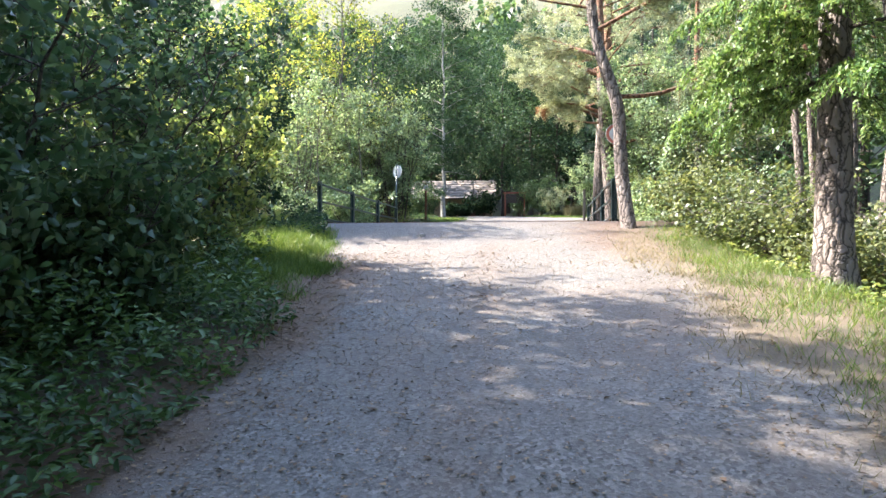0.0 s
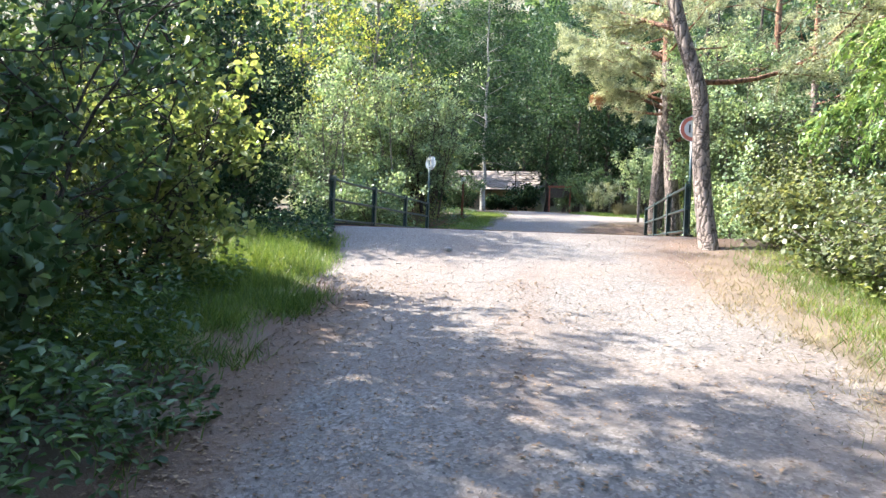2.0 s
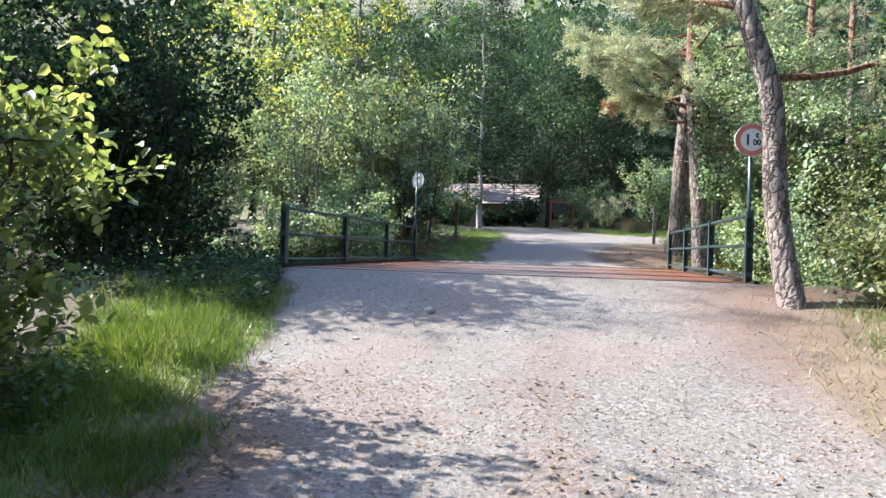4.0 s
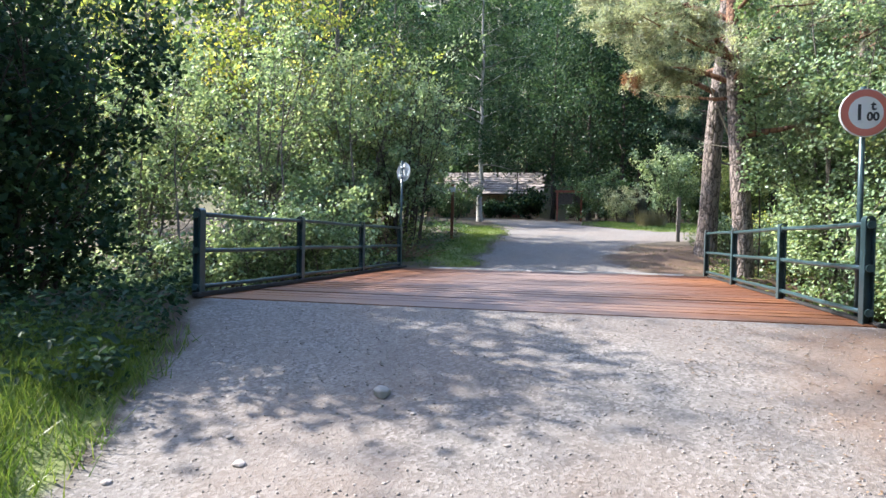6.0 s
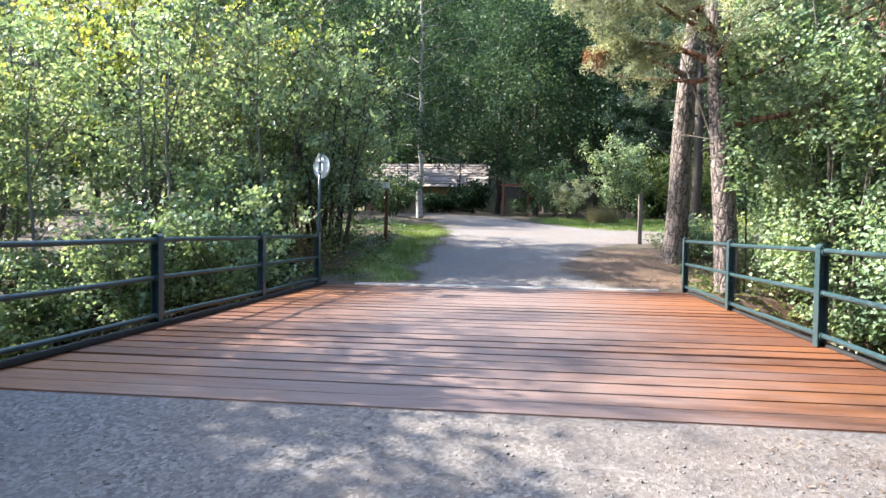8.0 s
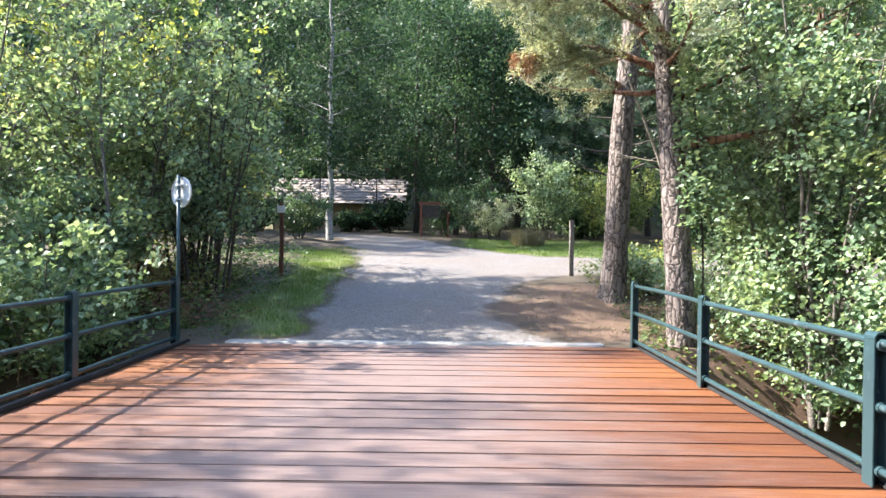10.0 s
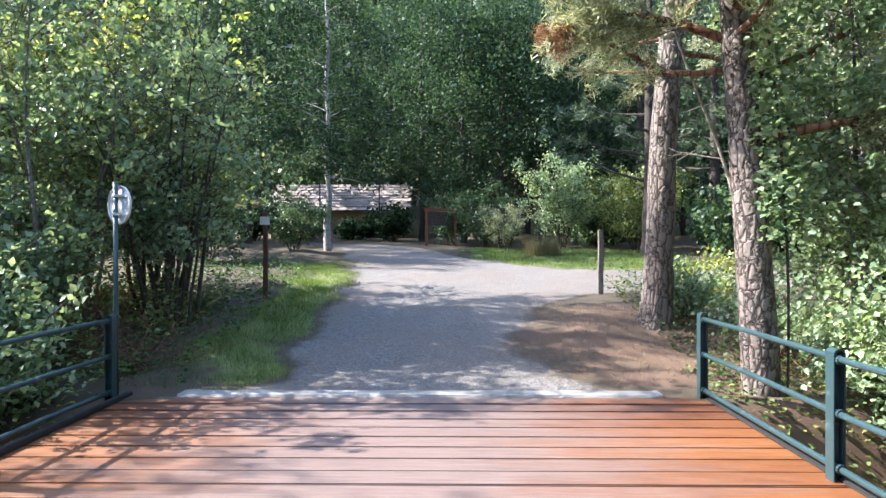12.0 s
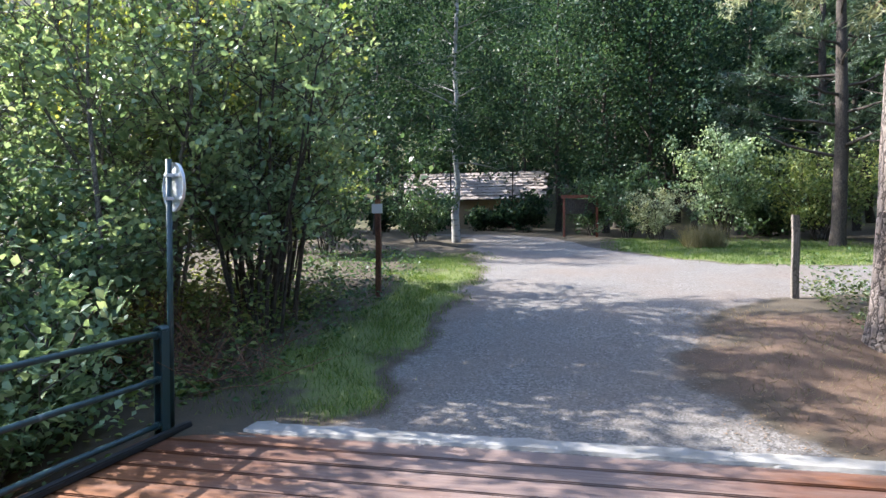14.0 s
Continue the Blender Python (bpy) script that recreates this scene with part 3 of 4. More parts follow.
def sill(y, x0, x1, depth, top, seed):
    rr = np.random.default_rng(seed)
    bm = bmesh.new()
    n = 44
    rows = []
    for j, (yy, zz) in enumerate(((-0.5, -0.5), (-0.5, 0.0), (-0.42, 0.03), (0.36, 0.03), (0.5, 0.0), (0.6, -0.5))):
        row = []
        for i in range(n + 1):
            w = rr.normal() * (0.03 if j in (0, 1, 4, 5) else 0.007)
            row.append(bm.verts.new((x0 + (x1 - x0) * i / n, y + yy * depth + (w if j > 2 else 0), top - 0.03 + zz + 0.3 * w)))
        rows.append(row)
    for a, b in zip(rows, rows[1:]):
        for i in range(n):
            bm.faces.new((a[i], a[i + 1], b[i + 1], b[i]))
    bm.faces.new([q[0] for q in rows])
    bm.faces.new([q[-1] for q in rows][::-1])
    return part("sill", bm, CONCRETE, bridge, "pale worn concrete sill")


sill(0.37, -2.55, 2.75, 0.28, 0.022, 3)
part("abutment", box_bm(6.6, 0.4, 1.9, (0, 0.1, -1.15), 0.02), CONCRETE, bridge)
part("abutment", box_bm(6.6, 0.4, 1.9, (0, -7.75, -1.2), 0.02), CONCRETE, bridge)

H_RAIL = 0.86


def rail_post(parent, x, y, flip):
    """A steel channel post: two flanges and a web, rounded over at the top."""
    bm = bmesh.new()
    box_bm(0.012, 0.105, 0.93, (-0.036, 0, 0.44), 0.003, bm)
    box_bm(0.012, 0.105, 0.93, (0.036, 0, 0.44), 0.003, bm)
    box_bm(0.060, 0.010, 0.93, (0, 0.015, 0.44), 0, bm)
    n = 8
    prev = None
    for i in range(n + 1):
        a = math.pi * i / n
        ring = [bm.verts.new((math.cos(a) * rr, yy, 0.905 + math.sin(a) * rr)) for rr in (0.042, 0.030) for yy in (-0.0525, 0.0525)]
        if prev:
            for u, v in ((0, 1), (1, 3), (3, 2), (2, 0)):
                bm.faces.new((prev[u], prev[v], ring[v], ring[u]))
        prev = ring
    bmesh.ops.recalc_face_normals(bm, faces=bm.faces)
    ob = part("post", bm, RAIL_PAINT, parent)
    ob.location = (x, y, -0.02)
    for zz in (0.10, 0.48, H_RAIL - 0.01):
        b2 = bmesh.new()
        bmesh.ops.create_cone(b2, cap_ends=True, segments=10, radius1=0.034, radius2=0.034, depth=0.03,
                              matrix=Matrix.Translation((0, -0.062, zz + 0.02)) @ Matrix.Rotation(math.pi / 2, 4, "X"))
        part("collar", b2, RAIL_PAINT, ob)
    return ob


def railing(x, ys, label, curve_ends):
    base = thing("bridge_railing", (0, 0, 0), label, "railing", "railings of the bridge")
    for y in ys:
        rail_post(base, x, y, x > 0)
    for zz in (0.10, 0.48, H_RAIL):
        y0, y1 = min(ys), max(ys)
        pts = [(x, y0 - 0.02, zz)] + [(x + 0.006 * math.sin(y * 2 + zz * 5), y, zz - 0.006 * math.sin(y * 1.7)) for y in np.linspace(y0 + 0.3, y1 - 0.3, 10)] + [(x, y1 + 0.02, zz)]
        tube_capped(pts, [0.024] * len(pts), 12, "rail", RAIL_PAINT, base)
    return base


railing(-3.155, (-7.55, -5.05, -2.45, 0.0), "dark green steel railing with three round rails, shaded", False)
railing(3.145, (-7.45, -4.935, -2.275, 0.18), "blue-green painted steel railing with three round rails, sunlit", True)


# ---- signs and posts ----
def letters(text, size, at, parent, mat, bold=0.004):
    cu = bpy.data.curves.new("lettering", "FONT")
    cu.body, cu.size, cu.extrude, cu.offset = text, size, 0.0015, bold
    cu.align_x, cu.align_y = "CENTER", "CENTER"
    tmp = bpy.data.objects.new("tmp", cu)
    scene.collection.objects.link(tmp)
    bpy.context.view_layer.update()
    me = bpy.data.meshes.new_from_object(tmp.evaluated_get(bpy.context.evaluated_depsgraph_get()))
    bpy.data.objects.remove(tmp)
    me.materials.clear()
    ob = link_mesh(me, "lettering", mat, parent)
    ob.matrix_local = pose(at[0], at[1], at[2], 90, 0, 0)
    return ob


def disc(rad, depth, y, hole=0.0, seg=48):
    bm = bmesh.new()
    bmesh.ops.create_cone(bm, cap_ends=True, segments=seg, radius1=rad, radius2=rad, depth=depth,
                          matrix=Matrix.Translation((0, y, 0)) @ Matrix.Rotation(math.pi / 2, 4, "X"))
    return bm


def ring_bm(r0, r1, y, depth, seg=48):
    bm = bmesh.new()
    prof = ((r0, y), (r0, y - depth), (r1, y - depth), (r1, y))
    rings = [[bm.verts.new((math.cos(a) * rr, yy, math.sin(a) * rr)) for rr, yy in prof] for a in np.linspace(0, 2 * math.pi, seg, endpoint=False)]
    for i in range(seg):
        a, b = rings[i], rings[(i + 1) % seg]
        for u in range(4):
            v = (u + 1) % 4
            bm.faces.new((a[u], b[u], b[v], a[v]))
    bmesh.ops.recalc_face_normals(bm, faces=bm.faces)
    return bm


def round_sign(at, foot, height, turn, rad, label, pole_low):
    """A round plate on a green pole, its face towards -y before it is turned."""
    s = thing("weight_limit_sign", (at[0], at[1], foot), label, "road sign", "weight limit signs at the bridge")
    s.rotation_euler = (0, 0, radians(turn))
    z = height - foot
    tube_capped([(0, 0, 0), (0, 0, z * 0.5), (0, 0, z + rad + 0.03)], [0.026] * 3, 14, "pole", RAIL_PAINT, s)
    plate = part("plate", disc(rad, 0.004, -0.050), SIGN_METAL, s, "bare metal sign plate")
    plate.location = (0, 0, z)
    part("rim", ring_bm(rad - 0.003, rad + 0.004, -0.030, 0.026), SIGN_METAL, plate)
    part("face", disc(rad * 0.70, 0.003, -0.0545), SIGN_WHITE, plate, "white sign face")
    part("border", ring_bm(rad * 0.69, rad - 0.004, -0.052, 0.005), SIGN_RED, plate, "faded red border ring")
    letters("1", 0.20, (-0.055, -0.058, -0.005), plate, SIGN_BLACK)
    letters("00", 0.105, (0.060, -0.058, -0.038), plate, SIGN_BLACK)
    letters("t", 0.12, (0.062, -0.058, 0.062), plate, SIGN_BLACK)
    for zz in (-0.1, 0.1):
        part("bracket", box_bm(0.30, 0.014, 0.035, (0, -0.040, zz), 0.003), SIGN_METAL, plate)
        part("clamp", box_bm(0.066, 0.066, 0.03, (0, 0, zz), 0.006), SIGN_METAL, plate)
    return s


round_sign((3.24, -7.0), -0.03, 1.88, 4, 0.215, "round red-bordered one tonne limit sign on green pole", 0)
round_sign((-3.18, 0.16), 0.0, 2.095, 148, 0.208, "round metal sign seen from its bare back, green pole", 0)


def wooden_post(x, y, w, h, mat, label, plate=False, lean=0.0):
    z = float(ground_z(x, y)) - 0.03
    p = thing("wooden_post", (x, y, z), label, "post", "posts beside the path")
    p.rotation_euler = (0, radians(lean), 0)
    bm = box_bm(w, w, h, (0, 0, h / 2), 0.008)
    bmesh.ops.subdivide_edges(bm, edges=[e for e in bm.edges if abs(e.verts[0].co.z - e.verts[1].co.z) > 0.5], cuts=6)
    for v in bm.verts:
        v.co.x += 0.006 * math.sin(v.co.z * 5 + x)
        v.co.y += 0.006 * math.sin(v.co.z * 4 + y)
    part("shaft", bm, mat, p)
    if plate:
        pl = part("plate", box_bm(0.19, 0.012, 0.16, (0, -w / 2 - 0.012, h - 0.16), 0.004), SIGN_WHITE, p, "small white marker plate")
        part("screw", disc(0.008, 0.006, 0), SIGN_METAL, pl).location = (0, -w / 2 - 0.02, h - 0.13)
    return p


wooden_post(-3.2, 5.85, 0.085, 1.68, POST_WOOD, "dark brown wooden post with a small white plate", True)
wooden_post(3.37, 6.1, 0.10, 1.30, POST_GREY, "weathered grey wooden post beside the path")


def notice_board(x, y):
    z = float(ground_z(x, y))
    b = thing("notice_board", (x, y, z), "red-brown wooden notice board on two posts among bushes", "notice board")
    for s in (-0.6, 0.6):
        part("post", box_bm(0.09, 0.09, 1.5, (s, 0, 0.75), 0.01), BOARD_WOOD, b)
    part("panel", box_bm(1.05, 0.03, 0.55, (0, 0, 1.15), 0.006), DARK_BARK, b)
    part("crossbar", box_bm(1.42, 0.10, 0.12, (0, -0.01, 1.52), 0.012), BOARD_WOOD, b)
    return b


notice_board(-0.08, 20.2)


def stone_shed():
    """A low building with a slab roof that slopes towards the path."""
    z = float(ground_z(-6.2, 31))
    s = thing("stone_shed", (-6.3, 31.0, z - 0.1), "low rendered shed with a pale stone slab roof", "shed")
    part("wall", box_bm(7.4, 4.6, 1.9, (0, 1.6, 0.95), 0.02), WALL, s, "ochre rendered wall")
    part("door", box_bm(0.9, 0.06, 1.5, (2.3, -0.715, 0.8), 0.01), POST_WOOD, s)
    part("wall_plate", box_bm(7.9, 0.14, 0.14, (0, -0.85, 1.66), 0.01), DARK_BARK, s)
    roof = part("roof", box_bm(8.2, 4.0, 0.08, (0, 0.75, 2.50), 0.0, None, Matrix.Rotation(radians(26), 4, "X")), DARK_BARK, s, "roof boarding")
    rr = np.random.default_rng(8)
    slabs = []
    for k in range(3):
        bm = box_bm(rr.uniform(0.5, 0.6), 0.54, 0.032, (0, 0, 0), 0.012)
        for v in bm.verts:
            v.co += Vector(rr.normal(size=3) * 0.016)
        me = bpy.data.meshes.new("slab")
        bm.to_mesh(me)
        bm.free()
        me.materials.append(SLATE)
        slabs.append(me)
    c, q = math.cos(radians(26)), math.sin(radians(26))
    for i in range(9):
        for j in range(15):
            ob = new("slab", slabs[(i * 7 + j * 3) % 3])
            ob.parent = roof
            d = -1.95 + i * 0.44
            ob.matrix_local = pose(-3.85 + j * 0.545 + (i % 2) * 0.2 + rr.normal() * 0.03, 0.75 + d * c - 0.03, 2.50 + d * q + 0.085, 24.5 + rr.normal() * 1.2, rr.normal() * 1.2, rr.normal() * 4)
    for xx in (-3.4, -0.7, 2.6):
        part("stay_pole", box_bm(0.06, 0.06, 3.6, (xx, -1.6, 1.8), 0.01), DARK_BARK, s)
    return s


stone_shed()


# ---- plants ----
def plant(name, at, label, category, group=""):
    return thing(name, (at[0], at[1], float(ground_z(at[0], at[1])) - 0.04 if len(at) == 2 else at[2]), label, category, group)


def shrub(at, seed, stems, height, reach, per, spread, leaf, mat, label, bark=DARK_BARK, limbs=7, twigs=4, up=0.5, fine=False, lift=0.15, group="shrubs of the wood", name="shrub", keep=0.7):
    """A many-stemmed bush: stems fan out of one foot, with limbs, twigs and leaves."""
    rg = np.random.default_rng(seed)
    s = plant(name, at, label, "shrub", group)
    anchors = []
    for i in range(stems):
        az = 6.28 * i / stems + rg.normal() * 0.4
        h = height * rg.uniform(0.65, 1.05)
        out = reach * rg.uniform(0.35, 1.0)
        foot = np.array([math.cos(az), math.sin(az), 0]) * rg.uniform(0.04, 0.22 if stems < 12 else 0.6)
        mid = foot + [math.cos(az) * out * 0.35, math.sin(az) * out * 0.35, h * 0.5]
        top = foot + [math.cos(az) * out, math.sin(az) * out, h]
        p = resample([foot, mid, top], 9) + np.concatenate(([[0, 0, 0]], rg.normal(size=(8, 3)) * 0.03))
        r0 = 0.010 + 0.0055 * height * rg.uniform(0.5, 1.1)
        wood = [tube(p, np.linspace(r0, 0.006, 9), 6, 0.06, rg)]
        branching(rg, p, r0, limbs, lift, 1.0, reach * 0.62, 28, 10, twigs, reach * 0.30, wood, anchors, bare=not fine)
        build("stem", wood, bark, s, smooth=True)
    build("crown", [crown_leaves(rg, anchors, per, spread, leaf[0] * 1.2, leaf[1] * 1.2, up, fine, keep, 0.7)], mat, s)
    return s


def broad_tree(at, seed, height, radius, trunk_r, per, spread, leaf, mat, label, bark=GREY_BARK, limbs=26, twigs=7, start=0.25, lean=(0, 0), rise=35, up=0.6, group="trees of the wood", name="tree", far=False, keep=0.62):
    rg = np.random.default_rng(seed)
    t = plant(name, at, label, "tree", group)
    p = resample([(0, 0, 0), (lean[0] * 0.3, lean[1] * 0.3, height * 0.4), (lean[0], lean[1], height)], 14)
    p[1:] += rg.normal(size=(13, 3)) * [0.05, 0.05, 0]
    wood, anchors = [tube(p, trunk_r * np.linspace(1, 0.18, 14) * np.concatenate(([1.35, 1.1], np.ones(12))), 10, 0.05, rg)], []
    branching(rg, p, trunk_r, limbs, start, 0.99, radius, rise, -12, twigs + 4, radius * 0.40, wood, anchors, bare=far, profile=lambda f: 0.55 + 0.75 * math.sin(math.pi * min(0.98, f * 0.8 + 0.18)))
    build("trunk", wood, bark, t, smooth=True)
    build("crown", [crown_leaves(rg, anchors, int(per * 1.45), spread * 1.4, leaf[0] * 1.3, leaf[1] * 1.3, up, False, keep, 1.3)], mat, t)
    return t


def pine(at, seed, pts, r0, r1, limbs, start, length, per, mat, label, twigs=9, rise=8, curl=14, bark=PINE_BARK, upper=True, needle=(0.105, 0.015), extra=(), group="pines of the wood", twig_len=0.55, width_at_foot=1.25):
    """A pine: furrowed trunk through given points (from its foot), orange higher up, tufted limbs."""
    rg = np.random.default_rng(seed)
    t = plant("pine_tree", at, label, "tree", group)
    p = resample(pts, 34)
    rad = np.interp(np.linspace(0, 1, 34), (0, 0.04, 0.35, 1), (r0 * width_at_foot, r0, r0 * 0.82, r1))
    cut = 16
    lo = tube(p[:cut + 1], rad[:cut + 1], 18, 0.035, rg)
    build("trunk", [lo], bark, t, smooth=True)
    wood, anchors = [tube(p[cut:], rad[cut:], 14, 0.03, rg)], []
    branching(rg, p, r0, limbs, start, 0.99, length, rise, curl, twigs, twig_len, wood, anchors, profile=lambda f: 1.15 - 0.75 * f)
    per = int(per * 0.7)
    for q in extra:
        q = resample(q, 8)
        wood.append(tube(q, np.linspace(r0 * 0.34, 0.012, 8), 8, 0.05, rg))
        d = q[-1] - q[0]
        az = math.atan2(d[1], d[0])
        for _ in range(34):
            tp = limb(rg, along(q, rg.uniform(0.35, 1)), az + rg.normal() * 0.9, twig_len * rg.uniform(0.7, 1.5), rg.normal() * 22 - 4, 8, 4)
            wood.append(tube(tp, np.linspace(0.010, 0.004, 4), 4))
            for h in (0.3, 0.55, 0.8, 1.0):
                anchors.append(np.concatenate((along(tp, h), tp[-1] - tp[0])))
    build("upper_trunk", wood, PINE_BARK_WARM if upper else bark, t, "orange-brown upper bark", smooth=True)
    build("crown", [crown_needles(rg, anchors, per, needle[0], needle[1] * 1.35, 0.05)], mat, t)
    return t


def bare_stem(at, seed, pts, r0, label, bark=DEAD_WOOD, twigs=5, r1=0.006):
    rg = np.random.default_rng(seed)
    t = plant("dead_sapling", at, label, "sapling", "bare saplings")
    p = resample(pts, 12)
    wood, anchors = [tube(p, np.linspace(r0, r1, 12), 8, 0.05, rg)], []
    branching(rg, p, r0, twigs, 0.35, 0.95, 0.7, 20, 10, 2, 0.3, wood, anchors)
    build("stem", wood, bark, t, smooth=True)
    return t


# leaning pine beside the ramp
pine((3.30, -8.78), 1, [(0, 0, -0.05), (-0.09, 0.3, 0.8), (-0.13, 0.4, 1.55), (-0.13, 0.42, 2.45), (-0.35, 0.43, 3.0), (-0.6, 0.45, 3.8), (-0.68, 0.48, 4.45), (-0.6, 0.5, 6.5), (-0.5, 0.6, 9.5)],
     0.135, 0.05, 24, 0.46, 2.3, 55, NEEDLE, "leaning grey-barked pine with an orange bend in its trunk",
     extra=([(-0.45, 0.44, 3.4), (-0.9, 0.9, 3.7), (-1.5, 1.5, 4.15)], [(-0.15, 0.42, 2.6), (0.9, 0.9, 2.7), (1.9, 1.2, 3.3), (2.5, 1.5, 4.1)], [(-0.6, 0.45, 3.9), (0.4, -0.3, 4.2), (1.3, -0.8, 4.3)]), rise=5, width_at_foot=1.12)
# the two large pines past the bridge
pine((3.70, 3.65), 2, [(0, 0, -0.05), (0.08, 0, 1.5), (0.10, 0, 2.5), (0.18, 0, 3.8), (0.35, 0, 5.2), (0.4, 0.1, 8), (0.5, 0.2, 13)],
     0.235, 0.07, 30, 0.33, 2.9, 48, NEEDLE, "large upright pine with deeply furrowed grey-brown bark", extra=([(0.2, 0, 4.0), (-0.7, -0.6, 4.3), (-1.6, -1.4, 4.2)],))
pine((3.93, 0.47, -0.75), 3, [(0, 0, -0.05), (-0.02, 0, 0.5), (-0.05, 0, 1.4), (-0.13, 0, 2.6), (-0.22, 0, 3.75), (-0.32, 0, 4.9), (-0.4, 0, 8), (-0.4, 0, 12)],
     0.205, 0.06, 30, 0.34, 2.9, 48, NEEDLE, "tall pine on the bank, pinkish bark, orange above",
     extra=([(-0.2, 0, 4.6), (-1.0, 0.2, 5.0), (-1.9, 0.35, 5.15)], [(-0.2, 0, 4.9), (-0.9, -0.7, 5.5), (-1.7, -1.3, 5.9)], [(-0.1, 0, 3.6), (0.9, -0.5, 3.7), (1.8, -0.8, 4.0)], [(-0.25, 0, 5.2), (-1.5, -0.2, 5.8), (-3.0, -0.3, 5.9)], [(-0.3, 0, 5.9), (-1.6, 0.5, 6.6), (-3.2, 0.8, 6.8)], [(-0.25, 0, 5.5), (-1.1, 0.9, 6.0), (-2.2, 1.6, 6.2)]))
# brown dead tuft that hangs from its branch
rg = np.random.default_rng(31)
dead = thing("dead_branch", (1.75, 0.88, 4.18), "hanging tuft of rust-brown dead pine needles", "branch")
wood, anchors = [tube(resample([(0.35, -0.05, 0.24), (0.1, 0, 0.2), (-0.1, 0, 0.0), (-0.12, 0, -0.25)], 6), np.linspace(0.012, 0.004, 6), 5)], []
for k in range(34):
    q = limb(rg, (rg.normal() * 0.10, rg.normal() * 0.08, 0.14 - abs(rg.normal()) * 0.12), rg.uniform(0, 6.28), 0.22, -62, -20, 4)
    for h in (0.3, 0.6, 1.0):
        anchors.append(np.concatenate((along(q, h), q[-1] - q[0])))
build("twig", wood, PINE_BARK_WARM, dead)
build("needles", [crown_needles(rg, anchors, 22, 0.11, 0.008, 0.03)], NEEDLE_DEAD, dead)
bare_stem((4.2, 1.3, 0.1), 9, [(0, 0, 0), (-0.02, 0, 1.1), (-0.24, 0, 2.25), (-0.49, 0, 2.95), (-0.92, 0, 3.95), (-1.2, 0.1, 5.0)], 0.042, "thin bleached sapling leaning between two pines")

# spruce at the right of the ramp, its lit boughs hanging low
rg = np.random.default_rng(14)
sp = plant("spruce_tree", (4.88, -13.6), "spruce with grey trunk and low sunlit drooping boughs", "tree")
p = resample([(0, 0, -0.1), (0.0, 0, 2), (0.1, 0, 6), (0.1, 0, 11)], 24)
build("trunk", [tube(p, np.linspace(0.20, 0.05, 24) * np.concatenate(([1.35, 1.12], np.ones(22))), 16, 0.04, rg)], PINE_BARK, sp, smooth=True)
wood, pos, aim = [], [], []
for i in range(34):
    f = 0.20 + 0.45 * (i / 26) ** 1.2 if i < 26 else 0.215 + 0.022 * (i - 26)
    az = i * 2.4 + rg.normal() * 0.2 if i < 26 else 2.9 + 0.23 * (i - 26)
    L = (1.75 - 1.1 * f) * rg.uniform(0.8, 1.15)
    b = limb(rg, along(p, f), az, L, 4, -34, 9)
    wood = [tube(b, np.linspace(0.03, 0.006, 9), 5)]
    for k in range(22 if math.cos(az - 3.9) < 0.2 else 44):
        g = rg.uniform(0.12, 1)
        side = az + rg.choice((-1, 1)) * rg.uniform(0.5, 1.1)
        q = limb(rg, along(b, g), side, (0.62 - 0.25 * g) * rg.uniform(0.7, 1.3), -22, -55, 7)
        wood.append(tube(q, np.linspace(0.006, 0.003, 7), 3))
        for h in np.linspace(0.05, 1, 11):
            dv = unit(along(q, min(1, h + 0.1)) - along(q, h - 0.05))
            for _ in range(4):
                pos.append(along(q, h))
                aim.append(dv * 0.9)
    build("bough", wood, DARK_BARK, sp)
pos, aim = np.array(pos), np.array(aim)
pos = pos + rg.normal(size=pos.shape) * 0.022
build("crown", [leaves(pos, 0.075, 0.024, rg, 0.3, False, aim)], NEEDLE_FIR, sp)

# birch past the bridge
bt = broad_tree((-4.15, 17.0), 51, 13, 1.9, 0.12, 14, 0.16, (0.08, 0.06), LEAF_DEEP_SHADED, "slender white-barked birch with dark patches", BIRCH, 34, 7, 0.20, rise=15, keep=0.9, name="birch_tree")

# shrubs along the ramp on the shaded side; most carry that shade in their leaf colour
DARK = "dense green hazel bush overhanging the shaded path edge"
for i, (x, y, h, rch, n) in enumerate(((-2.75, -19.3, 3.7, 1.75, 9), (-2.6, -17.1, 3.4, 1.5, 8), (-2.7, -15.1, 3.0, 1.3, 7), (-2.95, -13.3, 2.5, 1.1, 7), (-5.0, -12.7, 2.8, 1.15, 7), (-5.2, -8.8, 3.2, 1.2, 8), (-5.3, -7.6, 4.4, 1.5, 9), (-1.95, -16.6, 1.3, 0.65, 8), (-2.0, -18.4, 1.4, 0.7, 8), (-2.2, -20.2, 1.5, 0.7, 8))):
    shrub((x, y), 100 + i, n, h, rch, 9, 0.085, (0.08, 0.05), LEAF_HAZEL if i in (3, 4) else LEAF_DEEP_SHADED if i in (5, 6) else LEAF_SHADED, DARK, limbs=9, twigs=5, fine=i < 4 or i > 6, lift=0.06, keep=0.85 if i in (5, 6) else 0.6)
for i, (x, y, h, rad) in enumerate(((-5.2, -20.5, 8.5, 2.6), (-5.0, -16.9, 8.0, 2.5), (-6.2, -14.8, 7.0, 2.1), (-8.5, -18, 9, 2.8), (-9.8, -15.0, 8, 2.6))):
    broad_tree((x, y), 130 + i, h, rad, 0.12, 9, 0.12, (0.09, 0.06), LEAF_HAZEL, "tall shaded broadleaf tree behind the hedge", DARK_BARK, 26, 8, 0.12, keep=0.72)

